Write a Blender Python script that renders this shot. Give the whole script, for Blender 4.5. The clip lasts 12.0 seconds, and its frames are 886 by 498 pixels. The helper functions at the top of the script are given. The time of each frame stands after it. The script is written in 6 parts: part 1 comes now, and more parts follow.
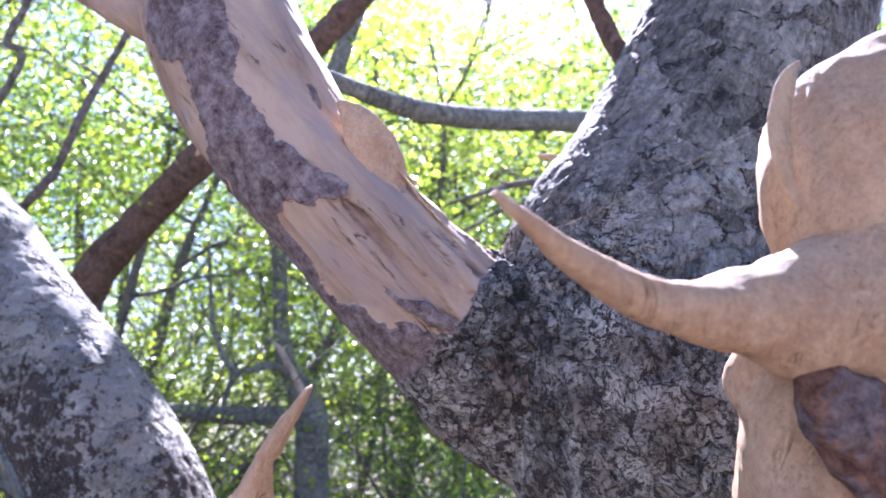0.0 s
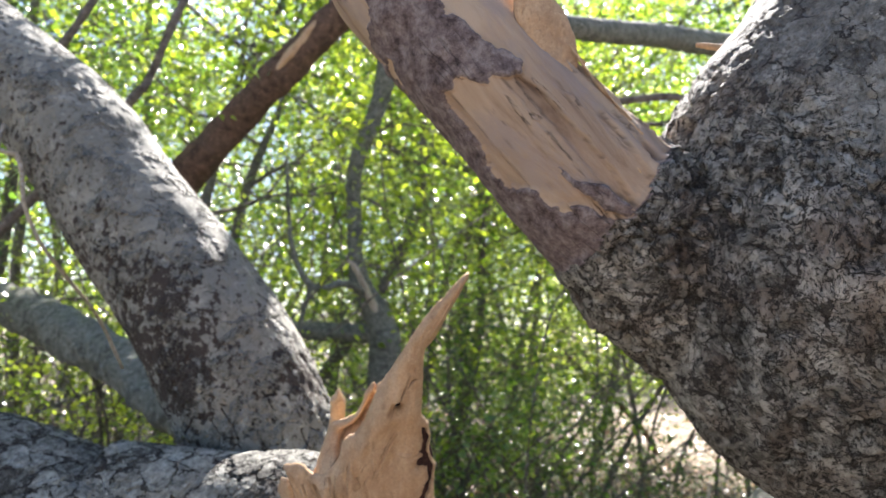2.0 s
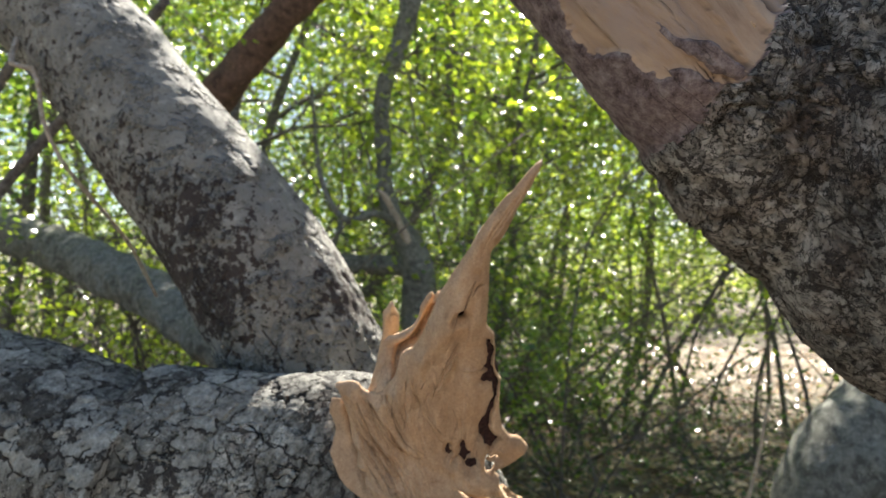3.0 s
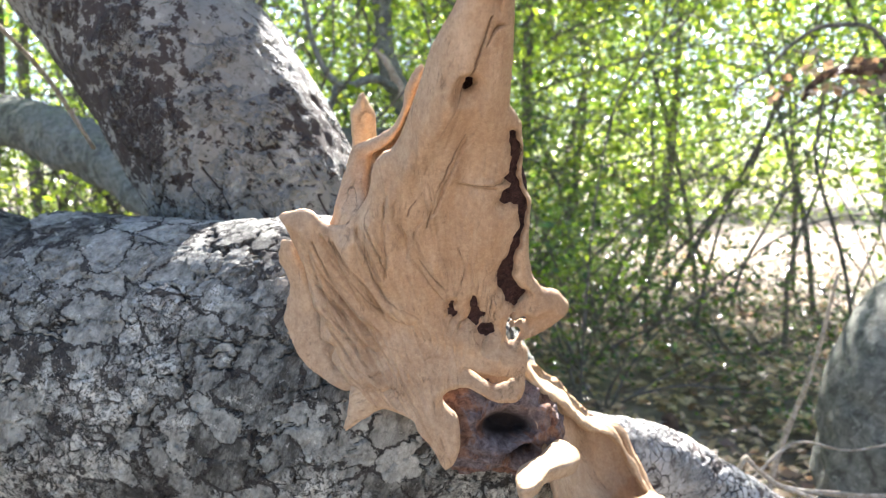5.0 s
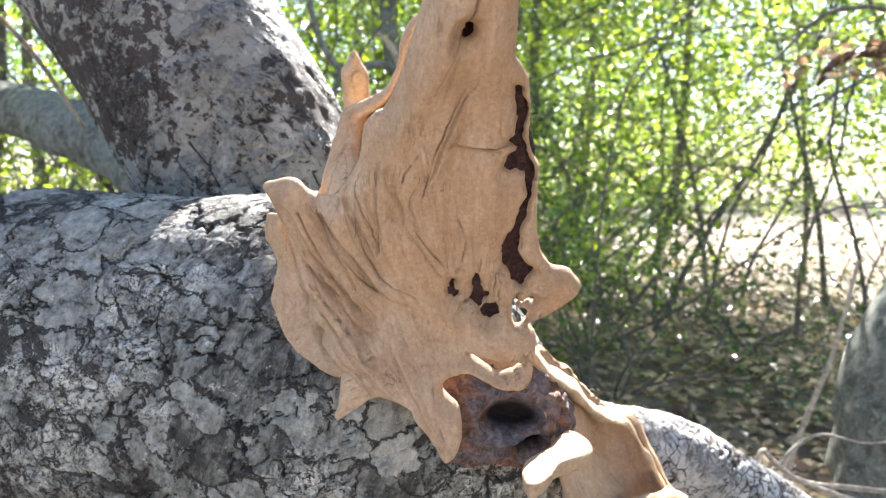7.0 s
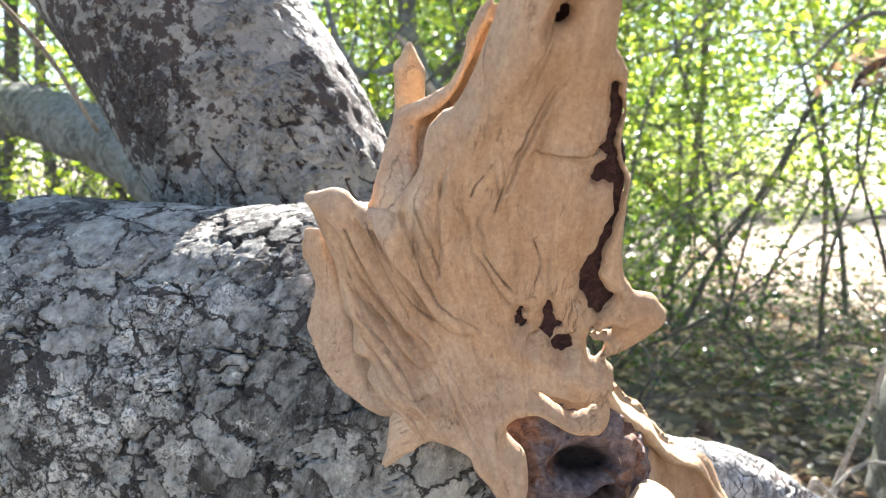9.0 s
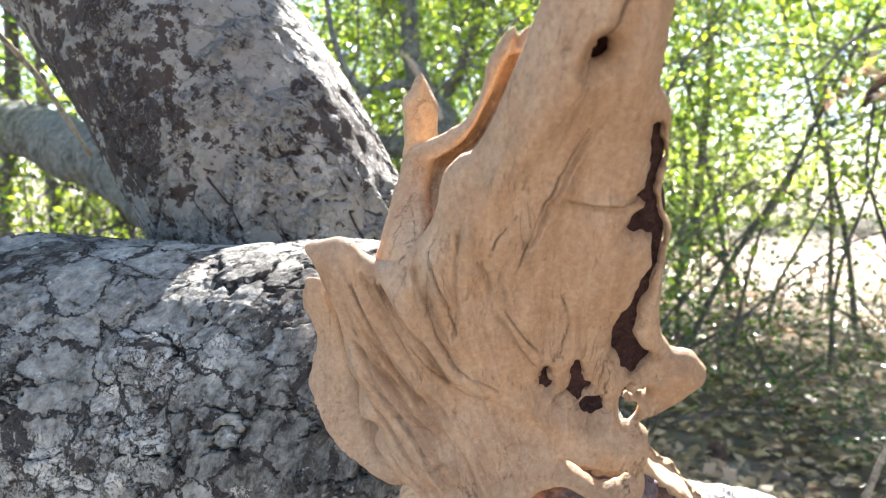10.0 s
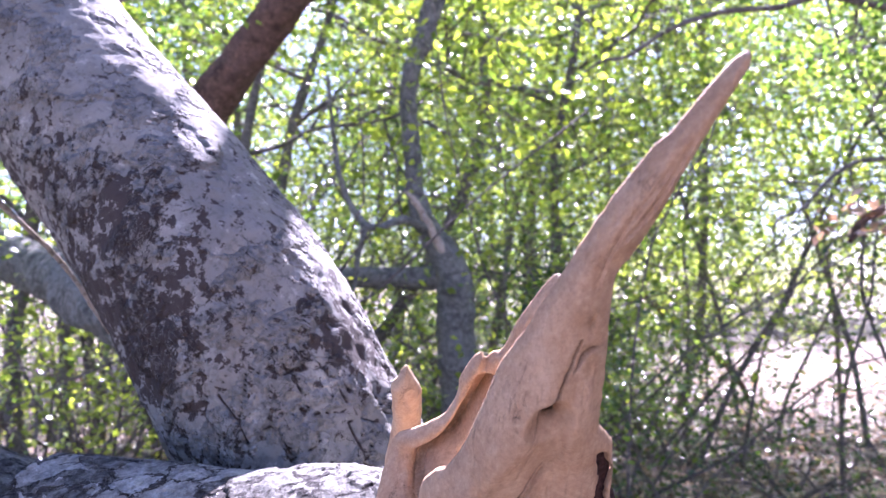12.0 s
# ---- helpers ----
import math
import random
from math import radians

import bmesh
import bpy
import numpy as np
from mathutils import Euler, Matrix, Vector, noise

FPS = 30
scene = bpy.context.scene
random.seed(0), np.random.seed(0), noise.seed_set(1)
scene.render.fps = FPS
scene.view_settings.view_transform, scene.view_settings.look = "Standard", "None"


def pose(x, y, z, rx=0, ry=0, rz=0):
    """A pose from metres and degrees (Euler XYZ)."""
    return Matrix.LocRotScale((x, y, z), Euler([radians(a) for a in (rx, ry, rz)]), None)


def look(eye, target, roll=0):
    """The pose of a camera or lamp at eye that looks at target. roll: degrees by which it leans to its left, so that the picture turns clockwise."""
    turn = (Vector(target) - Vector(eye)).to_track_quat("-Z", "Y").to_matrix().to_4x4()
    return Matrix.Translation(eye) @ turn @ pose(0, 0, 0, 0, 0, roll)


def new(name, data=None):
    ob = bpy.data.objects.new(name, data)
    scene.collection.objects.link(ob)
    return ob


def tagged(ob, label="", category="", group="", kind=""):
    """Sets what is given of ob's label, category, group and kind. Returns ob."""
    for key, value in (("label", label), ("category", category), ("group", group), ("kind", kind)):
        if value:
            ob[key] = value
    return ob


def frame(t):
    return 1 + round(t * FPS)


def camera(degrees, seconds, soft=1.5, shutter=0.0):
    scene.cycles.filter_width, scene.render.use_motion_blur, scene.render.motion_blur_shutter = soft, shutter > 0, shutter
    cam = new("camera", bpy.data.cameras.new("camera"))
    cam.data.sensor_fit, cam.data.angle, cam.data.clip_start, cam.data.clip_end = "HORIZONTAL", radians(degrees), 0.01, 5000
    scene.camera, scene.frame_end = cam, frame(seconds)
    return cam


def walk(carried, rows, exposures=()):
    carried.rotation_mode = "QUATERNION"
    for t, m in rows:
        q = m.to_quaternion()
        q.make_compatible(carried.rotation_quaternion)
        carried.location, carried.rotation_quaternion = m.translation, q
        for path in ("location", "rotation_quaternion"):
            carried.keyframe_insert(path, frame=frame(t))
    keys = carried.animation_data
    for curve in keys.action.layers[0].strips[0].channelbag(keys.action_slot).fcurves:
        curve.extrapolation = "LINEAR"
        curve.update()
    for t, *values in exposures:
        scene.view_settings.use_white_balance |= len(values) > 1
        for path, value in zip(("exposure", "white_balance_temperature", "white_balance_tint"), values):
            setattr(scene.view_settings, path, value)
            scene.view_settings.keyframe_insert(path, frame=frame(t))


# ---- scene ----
cam = camera(63.3, 12.0, 1.1)
METRES, EYE, TILT, LEAN, TURN = 1.1, 1.35, 13.0, 0.0, 0.0
EXPOSURES = [(0.0, 2.88, 5150, 32), (0.5, 2.72, 5400, 23), (1.0, 2.42, 5750, 12), (1.6, 2.08, 6600, 0), (2.1, 2.65, 5850, 19), (2.5, 2.83, 5500, 29), (3.0, 2.20, 6300, 10), (3.2, 2.20, 6300, 10), (4.8, 3.13, 5850, 14), (10.2, 3.28, 5950, 14), (11.0, 3.15, 5650, 20), (11.5, 3.38, 5150, 39), (12.0, 3.00, 5250, 45)]
ROWS = [
    (0.0, 0.0, 0.0, 0.0, -0.0, 0.0, -0.0),
    (0.5, -0.0365, 0.0005, -0.0063, 1.04, -0.11, -0.58),
    (1.0, -0.0742, 0.0032, -0.021, 2.77, -1.7, -1.1),
    (1.5, -0.0991, 0.0033, -0.0408, 3.41, -3.66, -1.39),
    (2.0, -0.1365, 0.0184, -0.0584, 3.8, -5.33, -1.33),
    (2.5, -0.1783, 0.0539, -0.0898, 4.72, -7.78, -0.5),
    (3.0, -0.1909, 0.1098, -0.1247, 5.48, -10.13, 0.22),
    (5.0, -0.2088, 0.4041, -0.2989, 6.18, -18.21, 1.39),
    (5.5, -0.2103, 0.4151, -0.314, 6.02, -19.18, 1.54),
    (6.0, -0.2053, 0.4282, -0.3218, 6.05, -19.47, 1.58),
    (6.5, -0.2059, 0.4401, -0.3261, 6.44, -19.44, 1.32),
    (7.0, -0.2084, 0.4523, -0.3313, 6.73, -18.79, 1.62),
    (9.0, -0.2586, 0.524, -0.3441, 7.51, -18.33, 1.34),
    (9.5, -0.268, 0.5521, -0.3488, 7.64, -18.25, 1.52),
    (10.0, -0.2738, 0.5776, -0.3343, 7.61, -17.41, 1.67),
    (10.5, -0.2733, 0.5909, -0.3, 7.66, -15.56, 1.56),
    (11.0, -0.2693, 0.5852, -0.2543, 7.76, -13.24, 1.71),
    (11.5, -0.258, 0.573, -0.2263, 7.88, -11.48, 1.8),
    (12.0, -0.2465, 0.5408, -0.1944, 8.04, -9.44, 2.13),
]
walk(cam, [(t, pose(0, 0, EYE, TILT, LEAN, TURN) @ pose(METRES * x, METRES * y, METRES * z, 90 + pitch, roll, yaw)) for t, x, y, z, yaw, pitch, roll in ROWS], EXPOSURES)
# ---- the camera's optics ----
cam.data.dof.use_dof = True
cam.data.dof.focus_distance = 0.57
cam.data.dof.aperture_fstop = 9.0

# ---- daylight: low sun ahead, behind the canopy ----
SUN_AZ, SUN_EL = 4.0, 47.0
world = bpy.data.worlds.new("sky")
scene.world = world
world.use_nodes = True
wn = world.node_tree.nodes
sky = wn.new("ShaderNodeTexSky")
sky.sky_type = "NISHITA"
sky.sun_disc = False
sky.sun_elevation = radians(SUN_EL)
sky.sun_rotation = radians(SUN_AZ)
world.node_tree.links.new(sky.outputs[0], wn["Background"].inputs[0])
wn["Background"].inputs[1].default_value = 0.05
sun = new("sun", bpy.data.lights.new("sun", "SUN"))
sun.data.energy, sun.data.angle, sun.data.color = 5.0, radians(0.5), (1.0, 0.93, 0.82)
sun_way = Vector((math.sin(radians(SUN_AZ)) * math.cos(radians(SUN_EL)), math.cos(radians(SUN_AZ)) * math.cos(radians(SUN_EL)), math.sin(radians(SUN_EL))))
sun.matrix_world = look(sun_way * 60, (0, 0, 0))


# ---- noise on arrays of points ----
def hash3(c, k=0):
    c = c.astype(np.int64)
    h = (c[..., 0] * 73856093) ^ (c[..., 1] * 19349663) ^ (c[..., 2] * 83492791) ^ (k * 2654435761)
    h = (h ^ (h >> 13)) * 1274126177 & 0x7FFFFFFF
    h = (h ^ (h >> 15)) * 668265263 & 0x7FFFFFFF
    return (h ^ (h >> 11)) % 100003 / 100003.0


def vnoise(p):
    i = np.floor(p)
    f = p - i
    f = f * f * (3 - 2 * f)
    out = 0
    for dx in (0, 1):
        for dy in (0, 1):
            for dz in (0, 1):
                wt = (f[:, 0] if dx else 1 - f[:, 0]) * (f[:, 1] if dy else 1 - f[:, 1]) * (f[:, 2] if dz else 1 - f[:, 2])
                out = out + wt * hash3(i + (dx, dy, dz))
    return out * 2 - 1


def fbm(p, octaves=4):
    out, a = 0, 0.5
    for k in range(octaves):
        out = out + a * vnoise(p * 2 ** k + 17.3 * k)
        a *= 0.5
    return out


def worley(p, block=0.0):
    """Distances to the nearest two cell centres and a random number of the nearest cell."""
    i = np.floor(p)
    f1 = np.full(len(p), 9.0)
    f2 = np.full(len(p), 9.0)
    cid = np.zeros(len(p))
    for dx in (-1, 0, 1):
        for dy in (-1, 0, 1):
            for dz in (-1, 0, 1):
                c = i + (dx, dy, dz)
                q = c + np.stack([hash3(c, 1), hash3(c, 2), hash3(c, 3)], 1)
                d = (1 - block) * np.sqrt(((q - p) ** 2).sum(1)) + block * np.abs(q - p).max(1)
                near = d < f1
                f2 = np.where(near, f1, np.minimum(f2, d))
                cid = np.where(near, hash3(c, 4), cid)
                f1 = np.where(near, d, f1)
    return f1, f2, cid


def smooth(a, b, x):
    t = np.clip((x - a) / (b - a), 0, 1)
    return t * t * (3 - 2 * t)


# ---- mesh helpers ----
def mesh_of(name, verts, faces, mat, attrs=None, shade=True):
    """A mesh from arrays; faces is an (n, 3) or (n, 4) array."""
    me = bpy.data.meshes.new(name)
    verts = np.asarray(verts, dtype=np.float32)
    faces = np.asarray(faces, dtype=np.int32)
    k = faces.shape[1]
    me.vertices.add(len(verts))
    me.vertices.foreach_set("co", verts.ravel())
    me.loops.add(faces.size)
    me.loops.foreach_set("vertex_index", faces.ravel())
    me.polygons.add(len(faces))
    me.polygons.foreach_set("loop_start", np.arange(len(faces), dtype=np.int32) * k)
    me.polygons.foreach_set("loop_total", np.full(len(faces), k, dtype=np.int32))
    for key, values in (attrs or {}).items():
        me.attributes.new(key, "FLOAT", "POINT").data.foreach_set("value", np.asarray(values, dtype=np.float32))
    me.materials.append(mat)
    me.update(calc_edges=True)
    me.validate()
    if shade:
        me.polygons.foreach_set("use_smooth", np.ones(len(me.polygons), dtype=bool))
    return me


def second_material(me, mat, values):
    """Faces whose first corner has a value over a half take another material."""
    first = np.zeros(len(me.loops), dtype=np.int32)
    me.loops.foreach_get("vertex_index", first)
    me.materials.append(mat)
    start = np.zeros(len(me.polygons), dtype=np.int32)
    me.polygons.foreach_get("loop_start", start)
    me.polygons.foreach_set("material_index", (np.asarray(values)[first[start]] > 0.5).astype(np.int32))
    return me


def part(name, me, parent, label=""):
    ob = new(name, me)
    ob.parent = parent
    ob.matrix_parent_inverse = parent.matrix_world.inverted()
    return tagged(ob, label)


def thing(name, at, label, category, group="", kind=""):
    ob = new(name)
    ob.location = at
    ob.empty_display_size = 0.05
    bpy.context.view_layer.update()
    return tagged(ob, label, category, group, kind)


def spline(stations, step):
    """Catmull-Rom through rows of numbers, resampled at about even steps of the first three."""
    s = np.array(stations, float)
    s = np.vstack([2 * s[0] - s[1], s, 2 * s[-1] - s[-2]])
    rows = []
    steps = step if isinstance(step, (list, tuple)) else [step] * (len(s) - 3)
    for a, b, c, d, size in zip(s[:-3], s[1:-2], s[2:-1], s[3:], steps):
        n = max(2, int(np.linalg.norm(c[:3] - b[:3]) / size))
        t = np.linspace(0, 1, n, endpoint=False)[:, None]
        rows.append(0.5 * (2 * b + (c - a) * t + (2 * a - 5 * b + 4 * c - d) * t ** 2 + (3 * b - 3 * c + d - a) * t ** 3))
    rows.append(s[-2][None])
    return np.vstack(rows)


def tube(stations, step, around, relief=None, dense=None):
    """A limb of round or oval section with capped ends. Rows: x, y, z, radius, height radius. relief(points, normals, along, angle) gives
    the outward push and named values for each point. dense: the angle at which the points crowd."""
    st = np.array(stations, float)
    if st.shape[1] == 4:
        st = np.hstack([st, st[:, 3:4]])
    r = spline(st, step)
    c = r[:, :3]
    tan = np.gradient(c, axis=0)
    tan /= np.linalg.norm(tan, axis=1)[:, None]
    up = np.array((0.0, 0, 1))
    if abs(tan[0] @ up) > 0.9:
        up = np.array((0.0, -1, 0))
    b = up - tan[0] * (up @ tan[0])
    b /= np.linalg.norm(b)
    bs = []
    for q in tan:
        b = b - q * (b @ q)
        b /= np.linalg.norm(b)
        bs.append(b)
    bs = np.array(bs)
    ns = np.cross(bs, tan)
    a = np.linspace(0, 2 * math.pi, around, endpoint=False)
    if dense is not None:
        a = a + dense - 0.62 * np.sin(a)
    nor = bs[:, None] * np.cos(a)[None, :, None] + ns[:, None] * np.sin(a)[None, :, None]
    pts = c[:, None] + bs[:, None] * (np.cos(a)[None] * r[:, 4:5])[..., None] + ns[:, None] * (np.sin(a)[None] * r[:, 3:4])[..., None]
    n = len(c)
    pts, nor = pts.reshape(-1, 3), nor.reshape(-1, 3)
    along = np.repeat(np.concatenate([[0], np.cumsum(np.linalg.norm(np.diff(c, axis=0), axis=1))]), around)
    attrs = {}
    if relief:
        push, attrs = relief(pts, nor, along, np.tile(a, n))
        pts = pts + nor * push[:, None]
    i = np.arange(n - 1)[:, None] * around
    j = np.arange(around)[None]
    k = (j + 1) % around
    faces = np.stack([i + j, i + k, i + around + k, i + around + j], -1).reshape(-1, 4)
    # caps: fans of quads with a doubled middle point
    pts = np.vstack([pts, c[:1], c[-1:]])
    e = np.arange(around)
    f = (e + 1) % around
    m0, m1 = n * around, n * around + 1
    caps = np.vstack([np.stack([f, e, np.full(around, m0)], 1), np.stack([(n - 1) * around + e, (n - 1) * around + f, np.full(around, m1)], 1)])
    tri = np.vstack([faces[:, [0, 1, 2]], faces[:, [0, 2, 3]], caps])[:, ::-1]
    attrs = {key: np.concatenate([v, [v[0], v[-1]]]) for key, v in attrs.items()}
    return pts, tri, attrs


def joined(pieces):
    """Many (points, triangles) as one."""
    vs, fs, o = [], [], 0
    for v, f, *_ in pieces:
        vs.append(v)
        fs.append(np.asarray(f) + o)
        o += len(v)
    return np.vstack(vs), np.vstack(fs)


# ---- materials ----
class Nodes:
    def __init__(self, name):
        self.mat = bpy.data.materials.new(name)
        self.mat.use_nodes = True
        self.t = self.mat.node_tree
        self.b = self.t.nodes["Principled BSDF"]
        self.co = self.t.nodes.new("ShaderNodeTexCoord").outputs["Object"]

    def put(self, socket, value):
        if isinstance(value, bpy.types.NodeSocket):
            self.t.links.new(value, socket)
        else:
            socket.default_value = value

    def noise(self, scale, detail=5, rough=0.6, stretch=None, distort=0.0):
        co = self.co
        if stretch:
            m = self.t.nodes.new("ShaderNodeMapping")
            m.vector_type = "TEXTURE"
            m.inputs["Rotation"].default_value = [radians(v) for v in stretch[1:]]
            m.inputs["Scale"].default_value = (1, 1, stretch[0])
            self.t.links.new(co, m.inputs[0])
            co = m.outputs[0]
        n = self.t.nodes.new("ShaderNodeTexNoise")
        self.put(n.inputs["Vector"], co)
        for key, v in (("Scale", scale), ("Detail", detail), ("Roughness", rough), ("Distortion", distort)):
            n.inputs[key].default_value = v
        return n.outputs["Fac"]

    def cracks(self, scale, wander):
        """Distance to the edges of cells whose borders wander."""
        n1 = self.t.nodes.new("ShaderNodeTexNoise")
        self.put(n1.inputs["Vector"], self.co)
        n1.inputs["Scale"].default_value, n1.inputs["Detail"].default_value = scale * 1.3, 6
        sub = self.t.nodes.new("ShaderNodeVectorMath")
        sub.operation = "MULTIPLY_ADD"
        self.put(sub.inputs[0], n1.outputs["Color"])
        sub.inputs[1].default_value = (wander, wander, wander)
        self.put(sub.inputs[2], self.co)
        n = self.t.nodes.new("ShaderNodeTexVoronoi")
        n.feature = "DISTANCE_TO_EDGE"
        self.put(n.inputs["Vector"], sub.outputs[0])
        n.inputs["Scale"].default_value = scale
        return n.outputs["Distance"]

    def cells(self, scale, wander):
        """Ragged cells: a random number for each and the distance to its edge."""
        n1 = self.t.nodes.new("ShaderNodeTexNoise")
        self.put(n1.inputs["Vector"], self.co)
        n1.inputs["Scale"].default_value, n1.inputs["Detail"].default_value, n1.inputs["Roughness"].default_value = scale * 0.9, 9, 0.66
        move = self.t.nodes.new("ShaderNodeVectorMath")
        move.operation = "MULTIPLY_ADD"
        self.put(move.inputs[0], n1.outputs["Color"])
        move.inputs[1].default_value = (wander, wander, wander)
        self.put(move.inputs[2], self.co)
        out = []
        for feature, key in (("F1", "Color"), ("DISTANCE_TO_EDGE", "Distance")):
            v = self.t.nodes.new("ShaderNodeTexVoronoi")
            v.feature = feature
            self.put(v.inputs["Vector"], move.outputs[0])
            v.inputs["Scale"].default_value = scale
            out.append(v.outputs[key])
        split = self.t.nodes.new("ShaderNodeSeparateColor")
        self.put(split.inputs[0], out[0])
        return split.outputs[0], out[1]

    def value(self, name):
        n = self.t.nodes.new("ShaderNodeAttribute")
        n.attribute_name = name
        return n.outputs["Fac"]

    def ramp(self, fac, stops):
        n = self.t.nodes.new("ShaderNodeValToRGB")
        el = n.color_ramp.elements
        while len(el) < len(stops):
            el.new(0.5)
        for e, (pos, col) in zip(el, stops):
            e.position = pos
            e.color = (*col, 1) if isinstance(col, tuple) else (col, col, col, 1)
        self.put(n.inputs[0], fac)
        return n.outputs[0]

    def mix(self, fac, a, b, mode="MIX"):
        n = self.t.nodes.new("ShaderNodeMix")
        n.data_type, n.blend_type = "RGBA", mode
        for key, v in ((0, fac), (6, a), (7, b)):
            if isinstance(v, tuple):
                v = (*v, 1)
            self.put(n.inputs[key], v)
        return n.outputs[2]

    def math(self, op, a, b=0.0):
        n = self.t.nodes.new("ShaderNodeMath")
        n.operation = op
        self.put(n.inputs[0], a)
        self.put(n.inputs[1], b)
        return n.outputs[0]

    def bump(self, height, distance, strength=1.0, normal=None):
        n = self.t.nodes.new("ShaderNodeBump")
        n.inputs["Strength"].default_value, n.inputs["Distance"].default_value = strength, distance
        self.put(n.inputs["Height"], height)
        if normal:
            self.put(n.inputs["Normal"], normal)
        return n.outputs[0]

    def done(self, color, rough, normal=None, spec=0.3):
        self.put(self.b.inputs["Base Color"], color)
        self.put(self.b.inputs["Roughness"], rough)
        self.b.inputs["Specular IOR Level"].default_value = spec
        if normal:
            self.put(self.b.inputs["Normal"], normal)
        return self.mat


def wood_material(name, pale, mid, deep, turn):
    """Weathered bare wood: long soft grain, dry dusty patches, short dark pores that run with the grain, hair cracks."""
    n = Nodes(name)
    grain = n.noise(30, 9, 0.66, (6.0, *turn), 0.6)
    broad = n.noise(11, 5, 0.6, None, 0.8)
    col = n.ramp(grain, [(0.30, tuple((a + b) / 2 for a, b in zip(deep, mid))), (0.48, mid), (0.68, pale)])
    col = n.mix(n.ramp(broad, [(0.42, 0.0), (0.64, 0.55)]), col, tuple(c * f for c, f in zip(mid, (0.90, 0.80, 0.70))))
    dust = n.noise(60, 9, 0.78, (2.0, *turn))
    col = n.mix(n.ramp(dust, [(0.48, 0.0), (0.68, 0.55)]), col, tuple(min(0.7, c * 1.10) for c in pale))
    pits = n.noise(420, 3, 0.55, (4.0, *turn), 0.2)
    pit = n.math("MULTIPLY", n.ramp(pits, [(0.60, 0.0), (0.65, 1.0)]), n.ramp(n.noise(20, 4), [(0.42, 0.0), (0.62, 1.0)]))
    col = n.mix(n.math("MULTIPLY", pit, 0.28), col, tuple(c * 0.6 for c in deep))
    # crease: shade of the cracks, mixed into the wood's colour
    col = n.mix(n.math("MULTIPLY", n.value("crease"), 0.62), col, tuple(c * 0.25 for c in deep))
    speckle = n.noise(260, 8, 0.8)
    col = n.mix(n.ramp(speckle, [(0.36, 0.38), (0.5, 0.0)]), col, tuple(c * 0.8 for c in deep))
    col = n.mix(n.ramp(speckle, [(0.52, 0.0), (0.66, 0.4)]), col, tuple(min(0.7, c * 1.2) for c in pale))
    thread = n.noise(46, 6, 0.62, (12.0, *turn), 0.5)
    line = n.ramp(n.math("ABSOLUTE", n.math("SUBTRACT", thread, 0.5)), [(0.0, 1.0), (0.010, 0.0)])
    line = n.math("MULTIPLY", line, n.ramp(n.noise(17, 3), [(0.55, 0.0), (0.64, 0.75)]))
    col = n.mix(line, col, tuple(c * 0.45 for c in deep))
    fine = n.noise(700, 5, 0.75)
    nor = n.bump(grain, 0.0040, 0.9)
    nor = n.bump(n.noise(150, 8, 0.76, (2.2, *turn)), 0.0028, 0.9, nor)
    nor = n.bump(n.math("ADD", pit, line), -0.0018, 0.9, nor)
    nor = n.bump(fine, 0.0012, 0.9, nor)
    return n.done(col, n.ramp(broad, [(0.3, 0.66), (0.7, 0.88)]), nor, 0.2)


